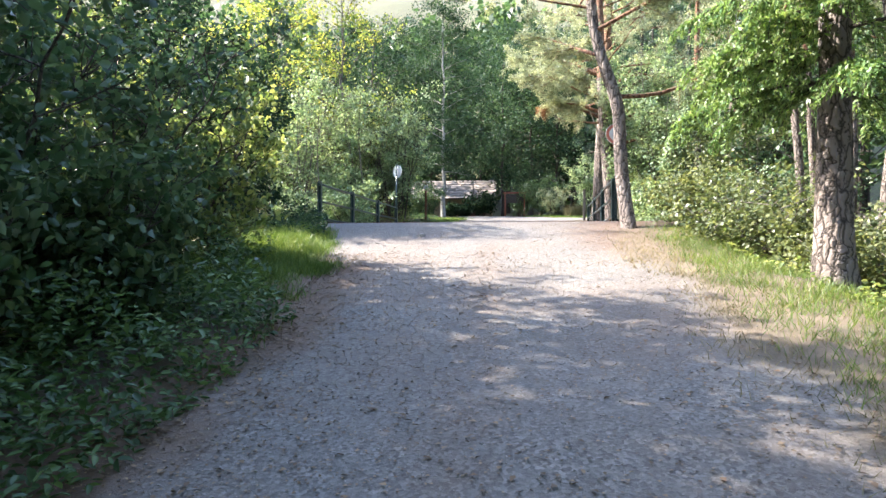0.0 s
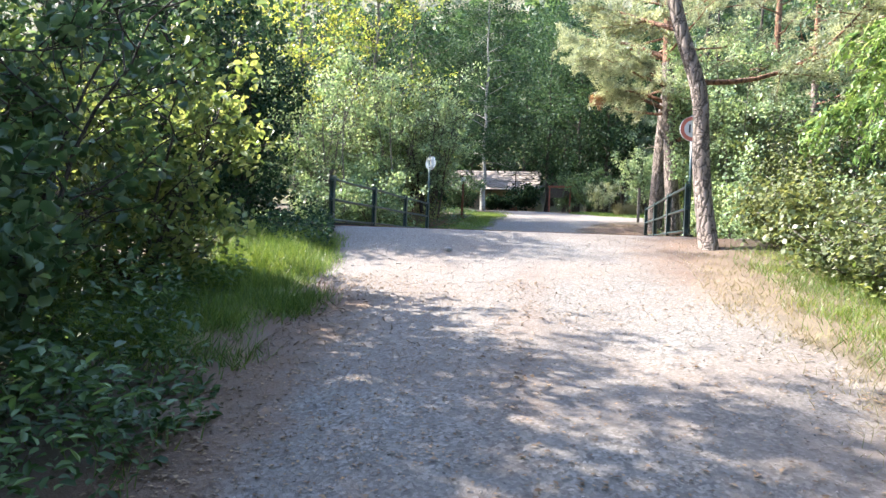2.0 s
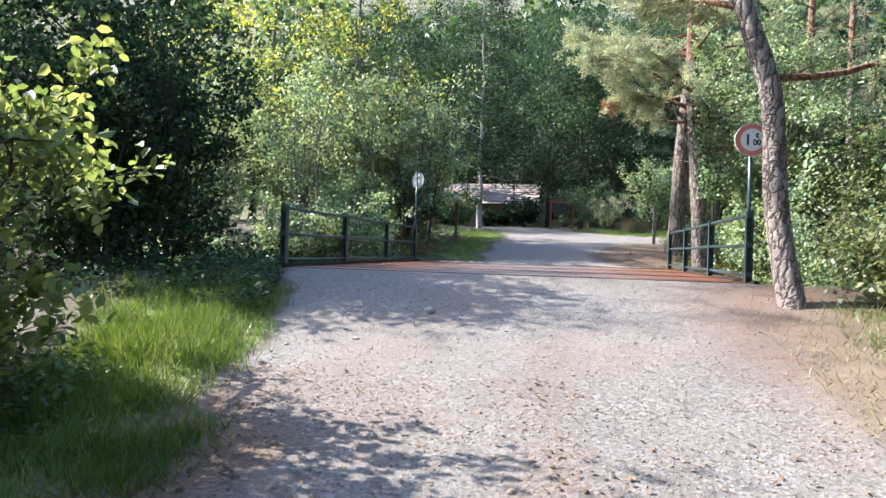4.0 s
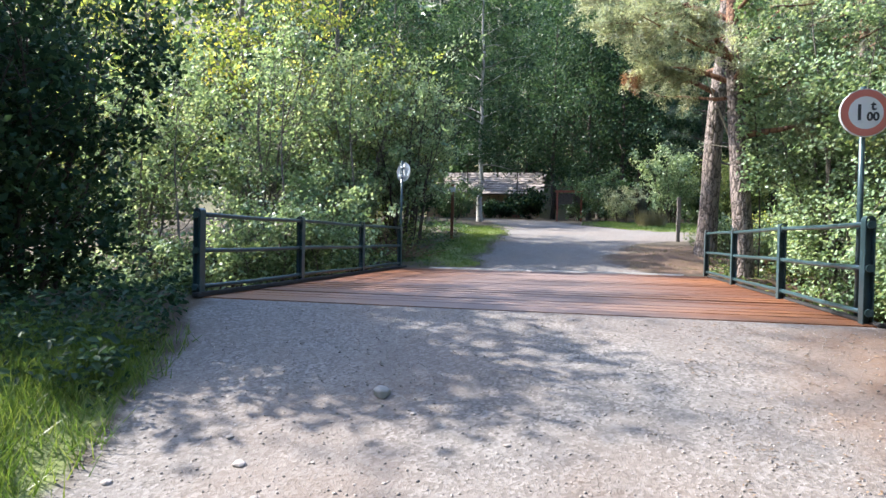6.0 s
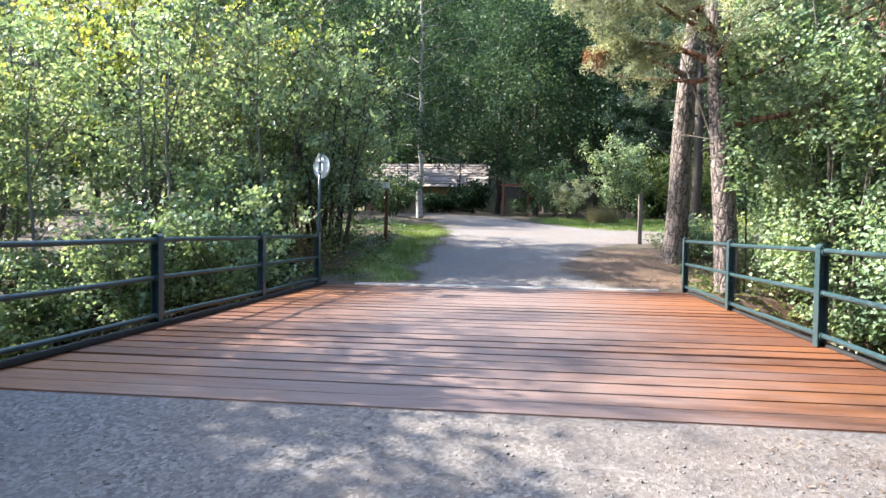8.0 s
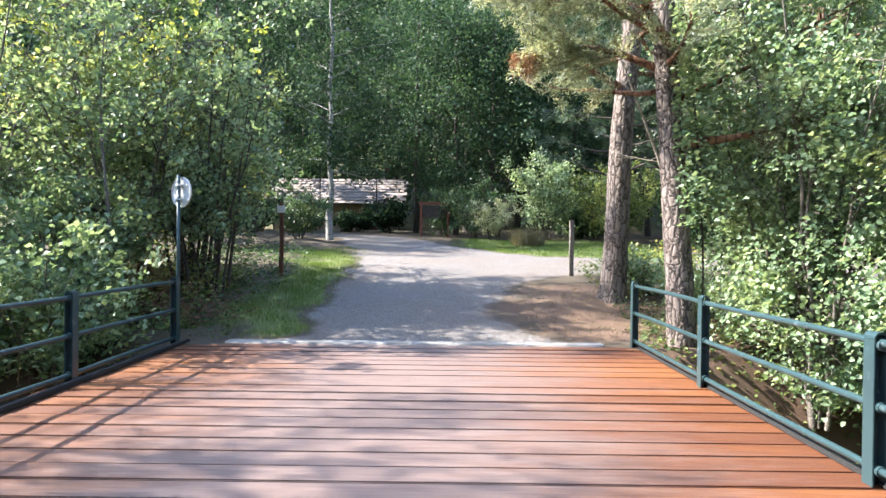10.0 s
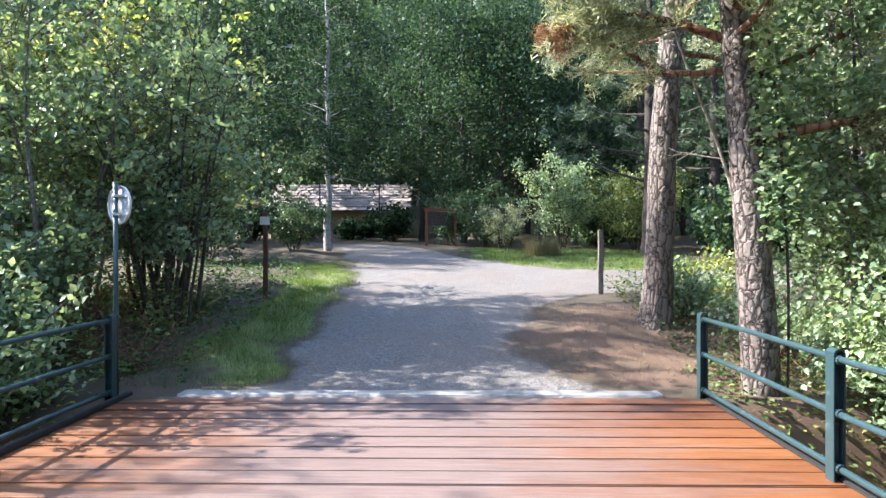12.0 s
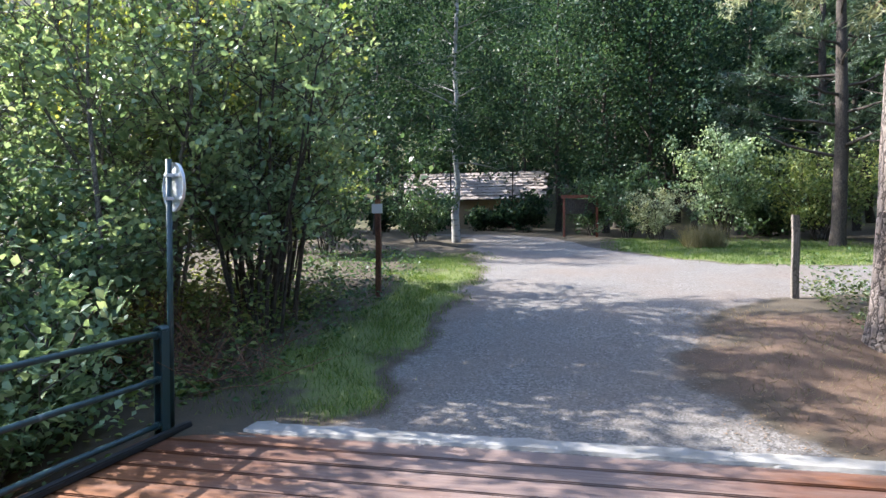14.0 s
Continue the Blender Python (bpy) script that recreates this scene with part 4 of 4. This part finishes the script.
for i, (x, y, h, rad) in enumerate(((-13.0, -3.4, 13.5, 2.2), (-13.4, -5.9, 17.0, 2.7))):
    broad_tree((x, y), 145 + i, h, rad, 0.14, 4, 0.12, (0.10, 0.07), LEAF_HAZEL, "tall tree with a high open crown beyond the stream", GREY_BARK, 24, 7, 0.5, keep=0.72)
# near-bank trees, their shade painted into the leaf colour
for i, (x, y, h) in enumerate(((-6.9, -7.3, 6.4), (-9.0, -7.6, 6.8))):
    broad_tree((x, y), 155 + i, h, 2.1, 0.12, 10, 0.13, (0.10, 0.065), LEAF_DEEP_SHADED, "dark dense tree on the near bank, shade put into its leaves", DARK_BARK, 28, 9, 0.05)
# yellow-green young trees and shrubs on the far bank of the stream
for i, (x, y, h, rch, m) in enumerate(((-4.9, 2.4, 5.0, 1.9, LEAF_LIME), (-7.0, 1.0, 5.2, 2.0, LEAF_LIME), (-9.3, -0.4, 5.0, 2.0, LEAF_LIME), (-6.3, 3.9, 5.4, 1.9, LEAF_HAZEL), (-11.5, 1.5, 4.6, 2.0, LEAF_HAZEL))):
    shrub((x, y), 160 + i, 9, h, rch, 9, 0.11, (0.085, 0.055), m, "sunlit willow and hazel shrub on the stream bank", GREY_BARK, 9, 6, lift=0.12, fine=True, keep=0.5)
# the third and fifth have shade put into their leaf colour
for i, (x, y, h, m) in enumerate(((-6.6, 4.9, 9.5, LEAF_YELLOW), (-9.2, 4.0, 12.5, LEAF_YELLOW), (-12.0, 14.0, 10, LEAF_DEEP_SHADED), (-13.0, 4.6, 8, LEAF_YELLOW), (-8.0, 15.2, 11, LEAF_DEEP_SHADED), (-16.5, -1.5, 5.5, LEAF_HAZEL), (-17.5, 6.5, 8, LEAF_HAZEL))):
    broad_tree((x, y), 180 + i, h, 2.4, 0.12, 8, 0.11, (0.105, 0.075), m, "young broadleaf tree with sunlit yellow-green leaves" if m is LEAF_YELLOW else "young broadleaf tree with mid-green leaves", GREY_BARK, 26, 8, 0.22, keep=0.85 if i in (2, 4) else 0.5 if i == 1 else 0.33)
for i, (x, y) in enumerate(((-5.6, -0.6), (-6.6, 0.2), (-4.6, 0.9), (-8.0, -0.9))):
    bare_stem((x, y), 200 + i, [(0, 0, 0), (0.05, 0.1, 1.6), (-0.15, 0.1, 3.2), (-0.1, 0.2, 5.0)], 0.04, "slim pale sapling stem on the stream bank", GREY_BARK, 7)
for i, (x, y, h, rch) in enumerate(((-4.6, -0.3, 1.7, 1.0), (-6.1, -0.7, 2.0, 1.2), (-7.9, -1.2, 2.0, 1.2), (-5.3, 1.2, 2.0, 1.1), (-9.8, -2.2, 2.2, 1.4))):
    shrub((x, y), 205 + i, 8, h, rch, 9, 0.1, (0.08, 0.055), LEAF_LIME, "low leafy bush on the sunlit stream bank", GREY_BARK, 8, 5, up=0.8, lift=0.03)
# dense many-stemmed hazel beside the sign
for i, (x, y, h) in enumerate(((-3.85, 3.0, 4.5), (-4.6, 4.3, 4.4), (-5.6, 6.2, 3.2))):
    shrub((x, y), 210 + i, 13, h, 1.35, 7, 0.09, (0.075, 0.05), LEAF_LIME if i == 0 else LEAF_HAZEL, "many-stemmed hazel with a shaded foot beside the grass", DARK_BARK, 8, 5, lift=0.26, fine=True, keep=0.48)

def brushwood(at, seed, n, label):
    rgb = np.random.default_rng(seed)
    b = plant("brushwood_heap", at, label, "brushwood", "heaps of dead twigs")
    sticks = []
    for k in range(n):
        s = (rgb.normal() * 0.55, rgb.normal() * 0.45, rgb.random() * 0.15)
        q = limb(rgb, s, rgb.uniform(0, 6.28), rgb.uniform(0.4, 1.1), rgb.uniform(5, 70), rgb.uniform(-40, 20), 5)
        sticks.append(tube(q, np.linspace(rgb.uniform(0.004, 0.010), 0.002, 5), 4))
    tagged(build("twig_mass", sticks, PINE_BARK_WARM, b), kind="stuff")
    return b


brushwood((-3.9, 1.5), 220, 110, "tangled heap of reddish dead twigs under the hazel")
brushwood((-4.9, 2.4), 221, 90, "tangled heap of dry brown twigs behind the railing")
brushwood((-4.2, -0.6), 222, 70, "dry brown twigs caught on the bank by the railing")
brushwood((5.4, 1.6), 223, 60, "dry twigs lying beneath the bank pines")
# trees closing the view ahead, deep shade put into their leaf colour
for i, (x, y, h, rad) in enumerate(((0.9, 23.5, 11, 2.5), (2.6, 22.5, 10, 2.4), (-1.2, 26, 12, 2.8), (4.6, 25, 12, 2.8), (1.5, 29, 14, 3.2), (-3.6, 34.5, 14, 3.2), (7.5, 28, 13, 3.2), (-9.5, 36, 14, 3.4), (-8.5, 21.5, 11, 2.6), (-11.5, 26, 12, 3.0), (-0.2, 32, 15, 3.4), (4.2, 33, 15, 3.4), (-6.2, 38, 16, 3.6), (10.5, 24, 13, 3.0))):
    broad_tree((x, y), 230 + i, h, rad, 0.13, 13, 0.24, (0.115, 0.085), LEAF_DEEP_SHADED, "broadleaf tree closing the end of the path, leaves darkened for shade", DARK_BARK, 28, 8, 0.16, far=True, keep=0.55)
shrub((0.4, 21.0), 250, 8, 2.0, 1.1, 8, 0.1, (0.09, 0.06), LEAF_SHADED, "low bush beside the notice board, leaves darkened for shade")
shrub((1.6, 19.4), 251, 8, 2.2, 1.0, 8, 0.1, (0.09, 0.06), LEAF_SHADED, "low bush at the path's far edge, leaves darkened for shade")
shrub((2.35, 17.4), 252, 9, 1.7, 0.75, 9, 0.07, (0.07, 0.03), LEAF_WILLOW, "silvery-leaved willow bush at the path's edge")
shrub((4.6, 18.6), 253, 10, 3.4, 1.6, 10, 0.12, (0.10, 0.07), LEAF_LIME, "rounded sunlit light green bush by the lawn")
shrub((7.2, 17.5), 254, 10, 3.0, 1.7, 10, 0.12, (0.10, 0.07), LEAF_HAZEL, "rounded green bush by the lawn")
shrub((-5.1, 15.6), 255, 8, 1.7, 1.0, 9, 0.09, (0.08, 0.05), LEAF_SHADED, "low bush at the birch's foot, leaves darkened for shade")
shrub((-6.5, 11.5), 256, 9, 2.4, 1.3, 9, 0.1, (0.09, 0.06), LEAF_SHADED, "bush beside the grass with shade painted into its leaves")

for i, (x, y, hh2) in enumerate(((-4.6, 27.2, 0.7), (-7.4, 26.6, 0.9), (-2.6, 25.2, 1.7), (-9.2, 25.0, 1.4))):
    shrub((x, y), 257 + i, 7, hh2, 1.0, 7, 0.12, (0.14, 0.1), LEAF_DEEP_SHADED, "bush in front of the stone shed, leaves darkened for shade", limbs=7, twigs=4)
for i, (x, y, hh2) in enumerate(((9.2, 14.0, 1.6), (12.5, 16.5, 2.0), (6.4, 20.4, 1.8), (11.0, 19.5, 2.2), (8.2, 24, 2.2), (14.5, 12.6, 1.8))):
    shrub((x, y), 262 + i, 8, hh2, 1.4, 8, 0.13, (0.13, 0.09), LEAF_DEEP_SHADED if i % 2 else LEAF_SHADED, "low green bush under the dark pines", limbs=7, twigs=4, lift=0.03)
# sunlit lime and creeper leaves behind the railing
for i, (x, y, h, rch, m) in enumerate(((5.4, -0.3, 6.0, 1.6, LEAF_LIME), (5.6, 1.3, 6.0, 1.5, LEAF_LIME), (6.4, -3.0, 3.6, 1.5, LEAF_LIME), (7.4, -1.4, 5.6, 1.9, LEAF_BRAMBLE), (4.9, 2.6, 1.0, 0.5, LEAF_LIME), (4.3, 4.2, 0.75, 0.4, LEAF_LIME), (5.3, 5.6, 0.8, 0.45, LEAF_YELLOW))):
    shrub((x, y), 270 + i, 11 if i < 4 else 5, h, rch, 19 if i < 4 else 4, 0.12, (0.060, 0.052), m, "sunlit broad-leaved bush behind the railing" if i < 4 else "small bright green seedling bush under the pines", GREY_BARK, 8, 6, up=0.9, fine=i < 4, lift=0.04, keep=0.62)
# leaves that climb the bank pine
rg = np.random.default_rng(290)
iv = thing("climbing_ivy", (3.95, 0.5, -0.7), "pale green climbing leaves wrapped round a pine trunk", "climber")
n = 2600
hh = rg.uniform(2.4, 6.5, n)
aa = rg.uniform(-1.9, 1.5, n)
rr = 0.22 + np.abs(rg.normal(size=n)) * 0.34
pts = np.stack([-0.05 * hh + rr * np.cos(aa), rr * np.sin(aa), hh], 1)
build("leaf_mass", [leaves(pts, 0.085, 0.07, rg, 0.9, True)], LEAF_LIME, iv)
build("vine", [tube(resample([(0.2, -0.1, 0), (0.22, -0.12, 2), (0.05, -0.2, 4), (-0.1, 0.1, 6)], 14), [0.015] * 14, 5)], DARK_BARK, iv)

# the wood beyond the ramp's right verge
for i, (x, y, h, rch) in enumerate(((5.0, -10.6, 2.2, 1.15), (5.9, -12.2, 2.0, 1.1), (4.6, -8.4, 1.7, 0.9), (6.8, -9.2, 2.6, 1.4), (7.8, -11.4, 2.6, 1.4), (6.3, -6.6, 2.6, 1.3), (6.4, -14.6, 1.8, 1.0))):
    shrub((x, y), 300 + i, 9, h * 0.46, rch, 7, 0.10, (0.062, 0.045), LEAF_BRAMBLE, "sunlit light green bush along the dry verge", GREY_BARK, 8, 6, up=0.9, lift=0.05)
for i, (x, y, h, rad) in enumerate(((11.5, -5.0, 9, 2.3), (13.5, -9.5, 10, 2.5), (12.0, -15.5, 9, 2.3), (14.5, -3.0, 11, 2.7), (10.0, 1.5, 10, 2.5), (15.5, -13, 11, 2.8), (8.6, -2.6, 7, 1.9), (12.5, 4.5, 11, 2.7))):
    broad_tree((x, y), 320 + i, h, rad, 0.10, 8, 0.15, (0.11, 0.08), LEAF_BRAMBLE if i % 2 else LEAF_SHADED, "broadleaf tree in the mixed wood below the path", DARK_BARK, 24, 7, 0.34, keep=0.5)
rg = np.random.default_rng(340)
proto = None
for i, (x, y) in enumerate(((7.4, -8.0), (8.6, -9.8), (9.4, -7.4), (10.4, -9.0), (8.2, -12.4), (11.0, -12.0), (12.2, -7.0), (9.8, -4.6), (7.6, -15.2), (13.0, -9.8), (8.0, -5.2), (11.6, -5.4), (6.7, -11.0), (7.1, -6.5), (9.0, -11.3), (10.2, -13.6), (8.8, -6.2), (7.9, -6.9), (10.9, -7.4), (6.9, -13.3), (12.0, -11.0), (9.9, -10.2), (7.7, -9.3), (9.3, -8.5))):
    k = i % 4
    if k == 0:
        proto = pine((x, y), 350 + i, [(0, 0, -0.1), (0.1, 0, 3), (0.05 * i, 0.1, 7), (0.2, 0.2, 12)], 0.10, 0.04, 22, 0.50, 1.8, 26, NEEDLE, "slim straight pine with a bare reddish trunk", twigs=6, group="slim pines", needle=(0.15, 0.018))
    else:
        c = copy_thing(proto, pose(x, y, float(ground_z(x, y)) - 0.05, 0, rg.normal() * 1.5, 90 * k + 20) @ Matrix.Diagonal((1, 1, 0.85 + 0.1 * k, 1)))
# dark pines beyond the branch path
for i, (x, y) in enumerate(((6.8, 14.8), (9.6, 16.5), (12.5, 14.5), (8.4, 21.5))):
    pine((x, y), 380 + i, [(0, 0, -0.1), (0.1, 0, 3), (0.1, 0.1, 7), (0.2, 0.2, 12)], 0.19, 0.05, 34, 0.20, 2.9, 30, NEEDLE_DARK, "dark full-crowned pine beyond the branch path", twigs=8, bark=DARK_BARK, upper=False, group="dark pines", needle=(0.19, 0.024))
for i, (x, y) in enumerate(((7.4, 4.6), (9.2, 6.6))):
    pine((x, y), 390 + i, [(0, 0, -0.1), (0.1, 0, 3), (0.1, 0.1, 7), (0.2, 0.2, 12)], 0.16, 0.05, 26, 0.32, 2.4, 30, NEEDLE, "pine in the wood beside the branch path", twigs=7, group="pines of the wood", needle=(0.13, 0.012))

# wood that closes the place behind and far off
src_a = broad_tree((-4.5, -27.0), 400, 9, 3.0, 0.14, 3, 0.26, (0.36, 0.28), LEAF_DEEP_SHADED, "broadleaf tree of the surrounding wood", DARK_BARK, 17, 7, 0.08, group="surrounding trees", far=True)
src_b = broad_tree((8.5, -22.0), 401, 11, 3.2, 0.14, 3, 0.26, (0.36, 0.28), LEAF_SHADED, "broadleaf tree of the surrounding wood", DARK_BARK, 17, 7, 0.08, group="surrounding trees", far=True)
rg = np.random.default_rng(402)
for i in range(76):
    a = 6.283 * i / 76 + rg.normal() * 0.05
    d = rg.uniform(24, 44)
    x, y = d * math.sin(a), d * math.cos(a) - 1
    if abs(x + 6) < 7 and 20 < y < 36 or (abs(x) < 5 and y < 0 and d < 27):
        continue
    low = 0.55 if x < -14 and -15 < y < 16 else 1.0
    copy_thing(src_a if i % 2 else src_b, pose(x, y, float(ground_z(x, y)) - 0.1, 0, 0, rg.uniform(0, 360)) @ Matrix.Diagonal((1.35, 1.35, low * rg.uniform(1.0, 1.6), 1)))

# taller trees on the rise behind the shed
for i in range(18):
    x, y = -27 + 3.1 * i + rg.uniform(-1, 1), (47, 54)[i % 2] + rg.uniform(-2, 2)
    copy_thing(src_a if i % 2 else src_b, pose(x, y, float(ground_z(x, y)) - 0.1, 0, 0, rg.uniform(0, 360)) @ Matrix.Diagonal((1.8, 1.8, rg.uniform(1.5, 2.0), 1)))

# ---- low growth ----
rg = np.random.default_rng(500)


def sward(name, x, y, length, width, mat, label, lean=0.45):
    x, y = np.asarray(x), np.asarray(y)
    d = unit(np.concatenate((rg.normal(size=(len(x), 2)) * lean, np.ones((len(x), 1))), 1))
    c = np.stack([x, y, ground_z(x, y) - 0.01], 1)
    tagged(build(name, [blades(c, d, length, width, rg)], mat), label, "grass", kind="stuff")


def clumped(n, x0, x1, y0, y1, keep):
    x, y = rg.uniform(x0, x1, n), rg.uniform(y0, y1, n)
    k = rg.random(n) < keep(x, y) * (0.55 + 0.45 * wave(x, y, 4.0, 7))
    return x[k], y[k]


gx1, gy1 = clumped(190000, -4.2, -0.4, -16.6, -7.7, lambda x, y: cover(x, y)[:, 1] * (0.7 + 0.5 * wave(x, y, 6.0, 2)))
sward("grass_verge", gx1, gy1, 0.19, 0.010, GRASS, "lush bright green grass on the verge before the bridge", 0.6)
gx1, gy1 = clumped(110000, -6, -1.3, 0.5, 13, lambda x, y: cover(x, y)[:, 1] * 1.3)
sward("grass_verge", gx1, gy1, 0.10, 0.008, GRASS, "short green grass under the trees past the bridge")
gx1, gy1 = clumped(60000, 2.8, 6.0, -19.5, -8.5, lambda x, y: cover(x, y)[:, 3] * 0.8)
sward("dry_grass", gx1, gy1, 0.10, 0.007, GRASS_DRY, "sparse dry straw-coloured grass along the sunny verge", 0.8)
gx1, gy1 = clumped(52000, 3.2, 6.0, -20, -8.5, lambda x, y: cover(x, y)[:, 3] * smooth(3.3, 4.0, x) * 1.3)
sward("grass_verge", gx1, gy1, 0.16, 0.008, GRASS, "green grass along the foot of the sunny verge", 0.6)
gx1, gy1 = clumped(16000, 1.7, 7.0, 0.7, 6.4, lambda x, y: cover(x, y)[:, 2] * 0.6)
sward("dry_grass", gx1, gy1, 0.09, 0.007, GRASS_DRY, "thin dry grass in the needle litter under pines", 0.9)
gx1, gy1 = clumped(60000, 0.6, 8, 10, 18, lambda x, y: cover(x, y)[:, 1])
sward("lawn_grass", gx1, gy1, 0.10, 0.012, GRASS, "bright sunlit patch of lawn beyond the path")
gx1, gy1 = clumped(2400, 2.9, 3.9, 14.3, 15.4, lambda x, y: np.ones_like(x))
sward("tall_grass", gx1, gy1, 0.75, 0.014, GRASS_DRY, "tuft of tall pale dry grass by the path")


def herbs(name, n, x, y, hmax, leaf, mat, label):
    z = ground_z(x, y) + rg.random(len(x)) ** 1.2 * hmax * (0.55 + 0.75 * wave(x, y, 3.1, 5))
    tagged(build(name, [leaves(np.stack([x, y, z], 1), leaf[0], leaf[1], rg, 1.2, True)], mat), label, "plants", kind="stuff")


hy = -20.8 + 8.6 * rg.random(26000) ** 1.15
hx = road_left(hy) + 0.25 - rg.random(26000) ** 0.9 * 2.8 - 1.0 * smooth(-15.6, -14.4, hy)
herbs("ground_herbs", 0, hx, hy, 0.62, (0.072, 0.036), LEAF_HERB, "dark nettles and low herbs at the shaded path edge")
hy = rg.uniform(-10.3, -7.2, 5000)
hx = road_left(hy) - 0.15 - rg.random(5000) ** 1.2 * 4
herbs("ground_herbs", 0, hx, hy, 0.45, (0.07, 0.045), LEAF_DEEP_SHADED, "leafy undergrowth at the railing's end, shade put into its colour")
hy = rg.uniform(-7.6, 1.6, 15000)
hx = np.where(rg.random(15000) < 0.4, rg.uniform(3.3, 8, 15000), rg.uniform(-10, -3.35, 15000))
herbs("bank_herbs", 0, hx, hy, 0.35, (0.08, 0.055), LEAF_HAZEL, "low leafy growth on the stream banks")
hy = rg.uniform(-16, -8, 7000)
hx = road_right(hy) + 1.2 + rg.random(7000) * 4
herbs("ground_herbs", 0, hx, hy, 0.35, (0.07, 0.05), LEAF_HAZEL, "low brambles at the foot of the sunny verge")
hy = rg.uniform(0.8, 12, 5000)
hx = np.where(rg.random(5000) < 0.7, road_left(hy) - 1.2 - rg.random(5000) * 3.5, rg.uniform(4, 9, 5000))
herbs("ground_herbs", 0, hx, hy, 0.3, (0.075, 0.05), LEAF_HERB, "low woodland herbs under the hazels")
hy = rg.uniform(0.9, 5.5, 6000)
hx = road_left(hy) - 1.9 - rg.random(6000) * 3.5
herbs("ground_herbs", 0, hx, hy, 1.0, (0.085, 0.06), LEAF_HAZEL, "leafy undergrowth round the hazel stems past the bridge")
hy = rg.uniform(0.9, 7.0, 3200)
hx = 3.6 + np.abs(rg.normal(size=3200)) * 1.5
herbs("bed_herbs", 0, hx, hy, 0.32, (0.06, 0.042), LEAF_BRAMBLE, "low seedlings and herbs at the pines' feet")
# dark leaf litter strewn along the gravel, thickest between the wheel tracks
hy = -20.9 + 9.5 * rg.random(5500) ** 1.6
k = rg.random(5500)
hx = np.where(k < 0.4, road_left(hy) + 0.1 + np.abs(rg.normal(size=5500)) * 0.5, np.where(k < 0.7, 1.1 - 0.06 * (hy + 15) + rg.normal(size=5500) * 0.3, road_right(hy) - np.abs(rg.normal(size=5500)) * 0.8))
keep = rg.random(5500) < 0.25 + 0.75 * smooth(-0.2, 0.7, wave(hx, hy, 2.3, 4))
hx, hy = hx[keep], hy[keep]
tagged(build("fallen_leaves", [leaves(np.stack([hx, hy, ground_z(hx, hy) + 0.012], 1), 0.042, 0.026, rg, 3.0)], LITTER), "small dry brown leaves strewn over the gravel path", "leaves", kind="stuff")
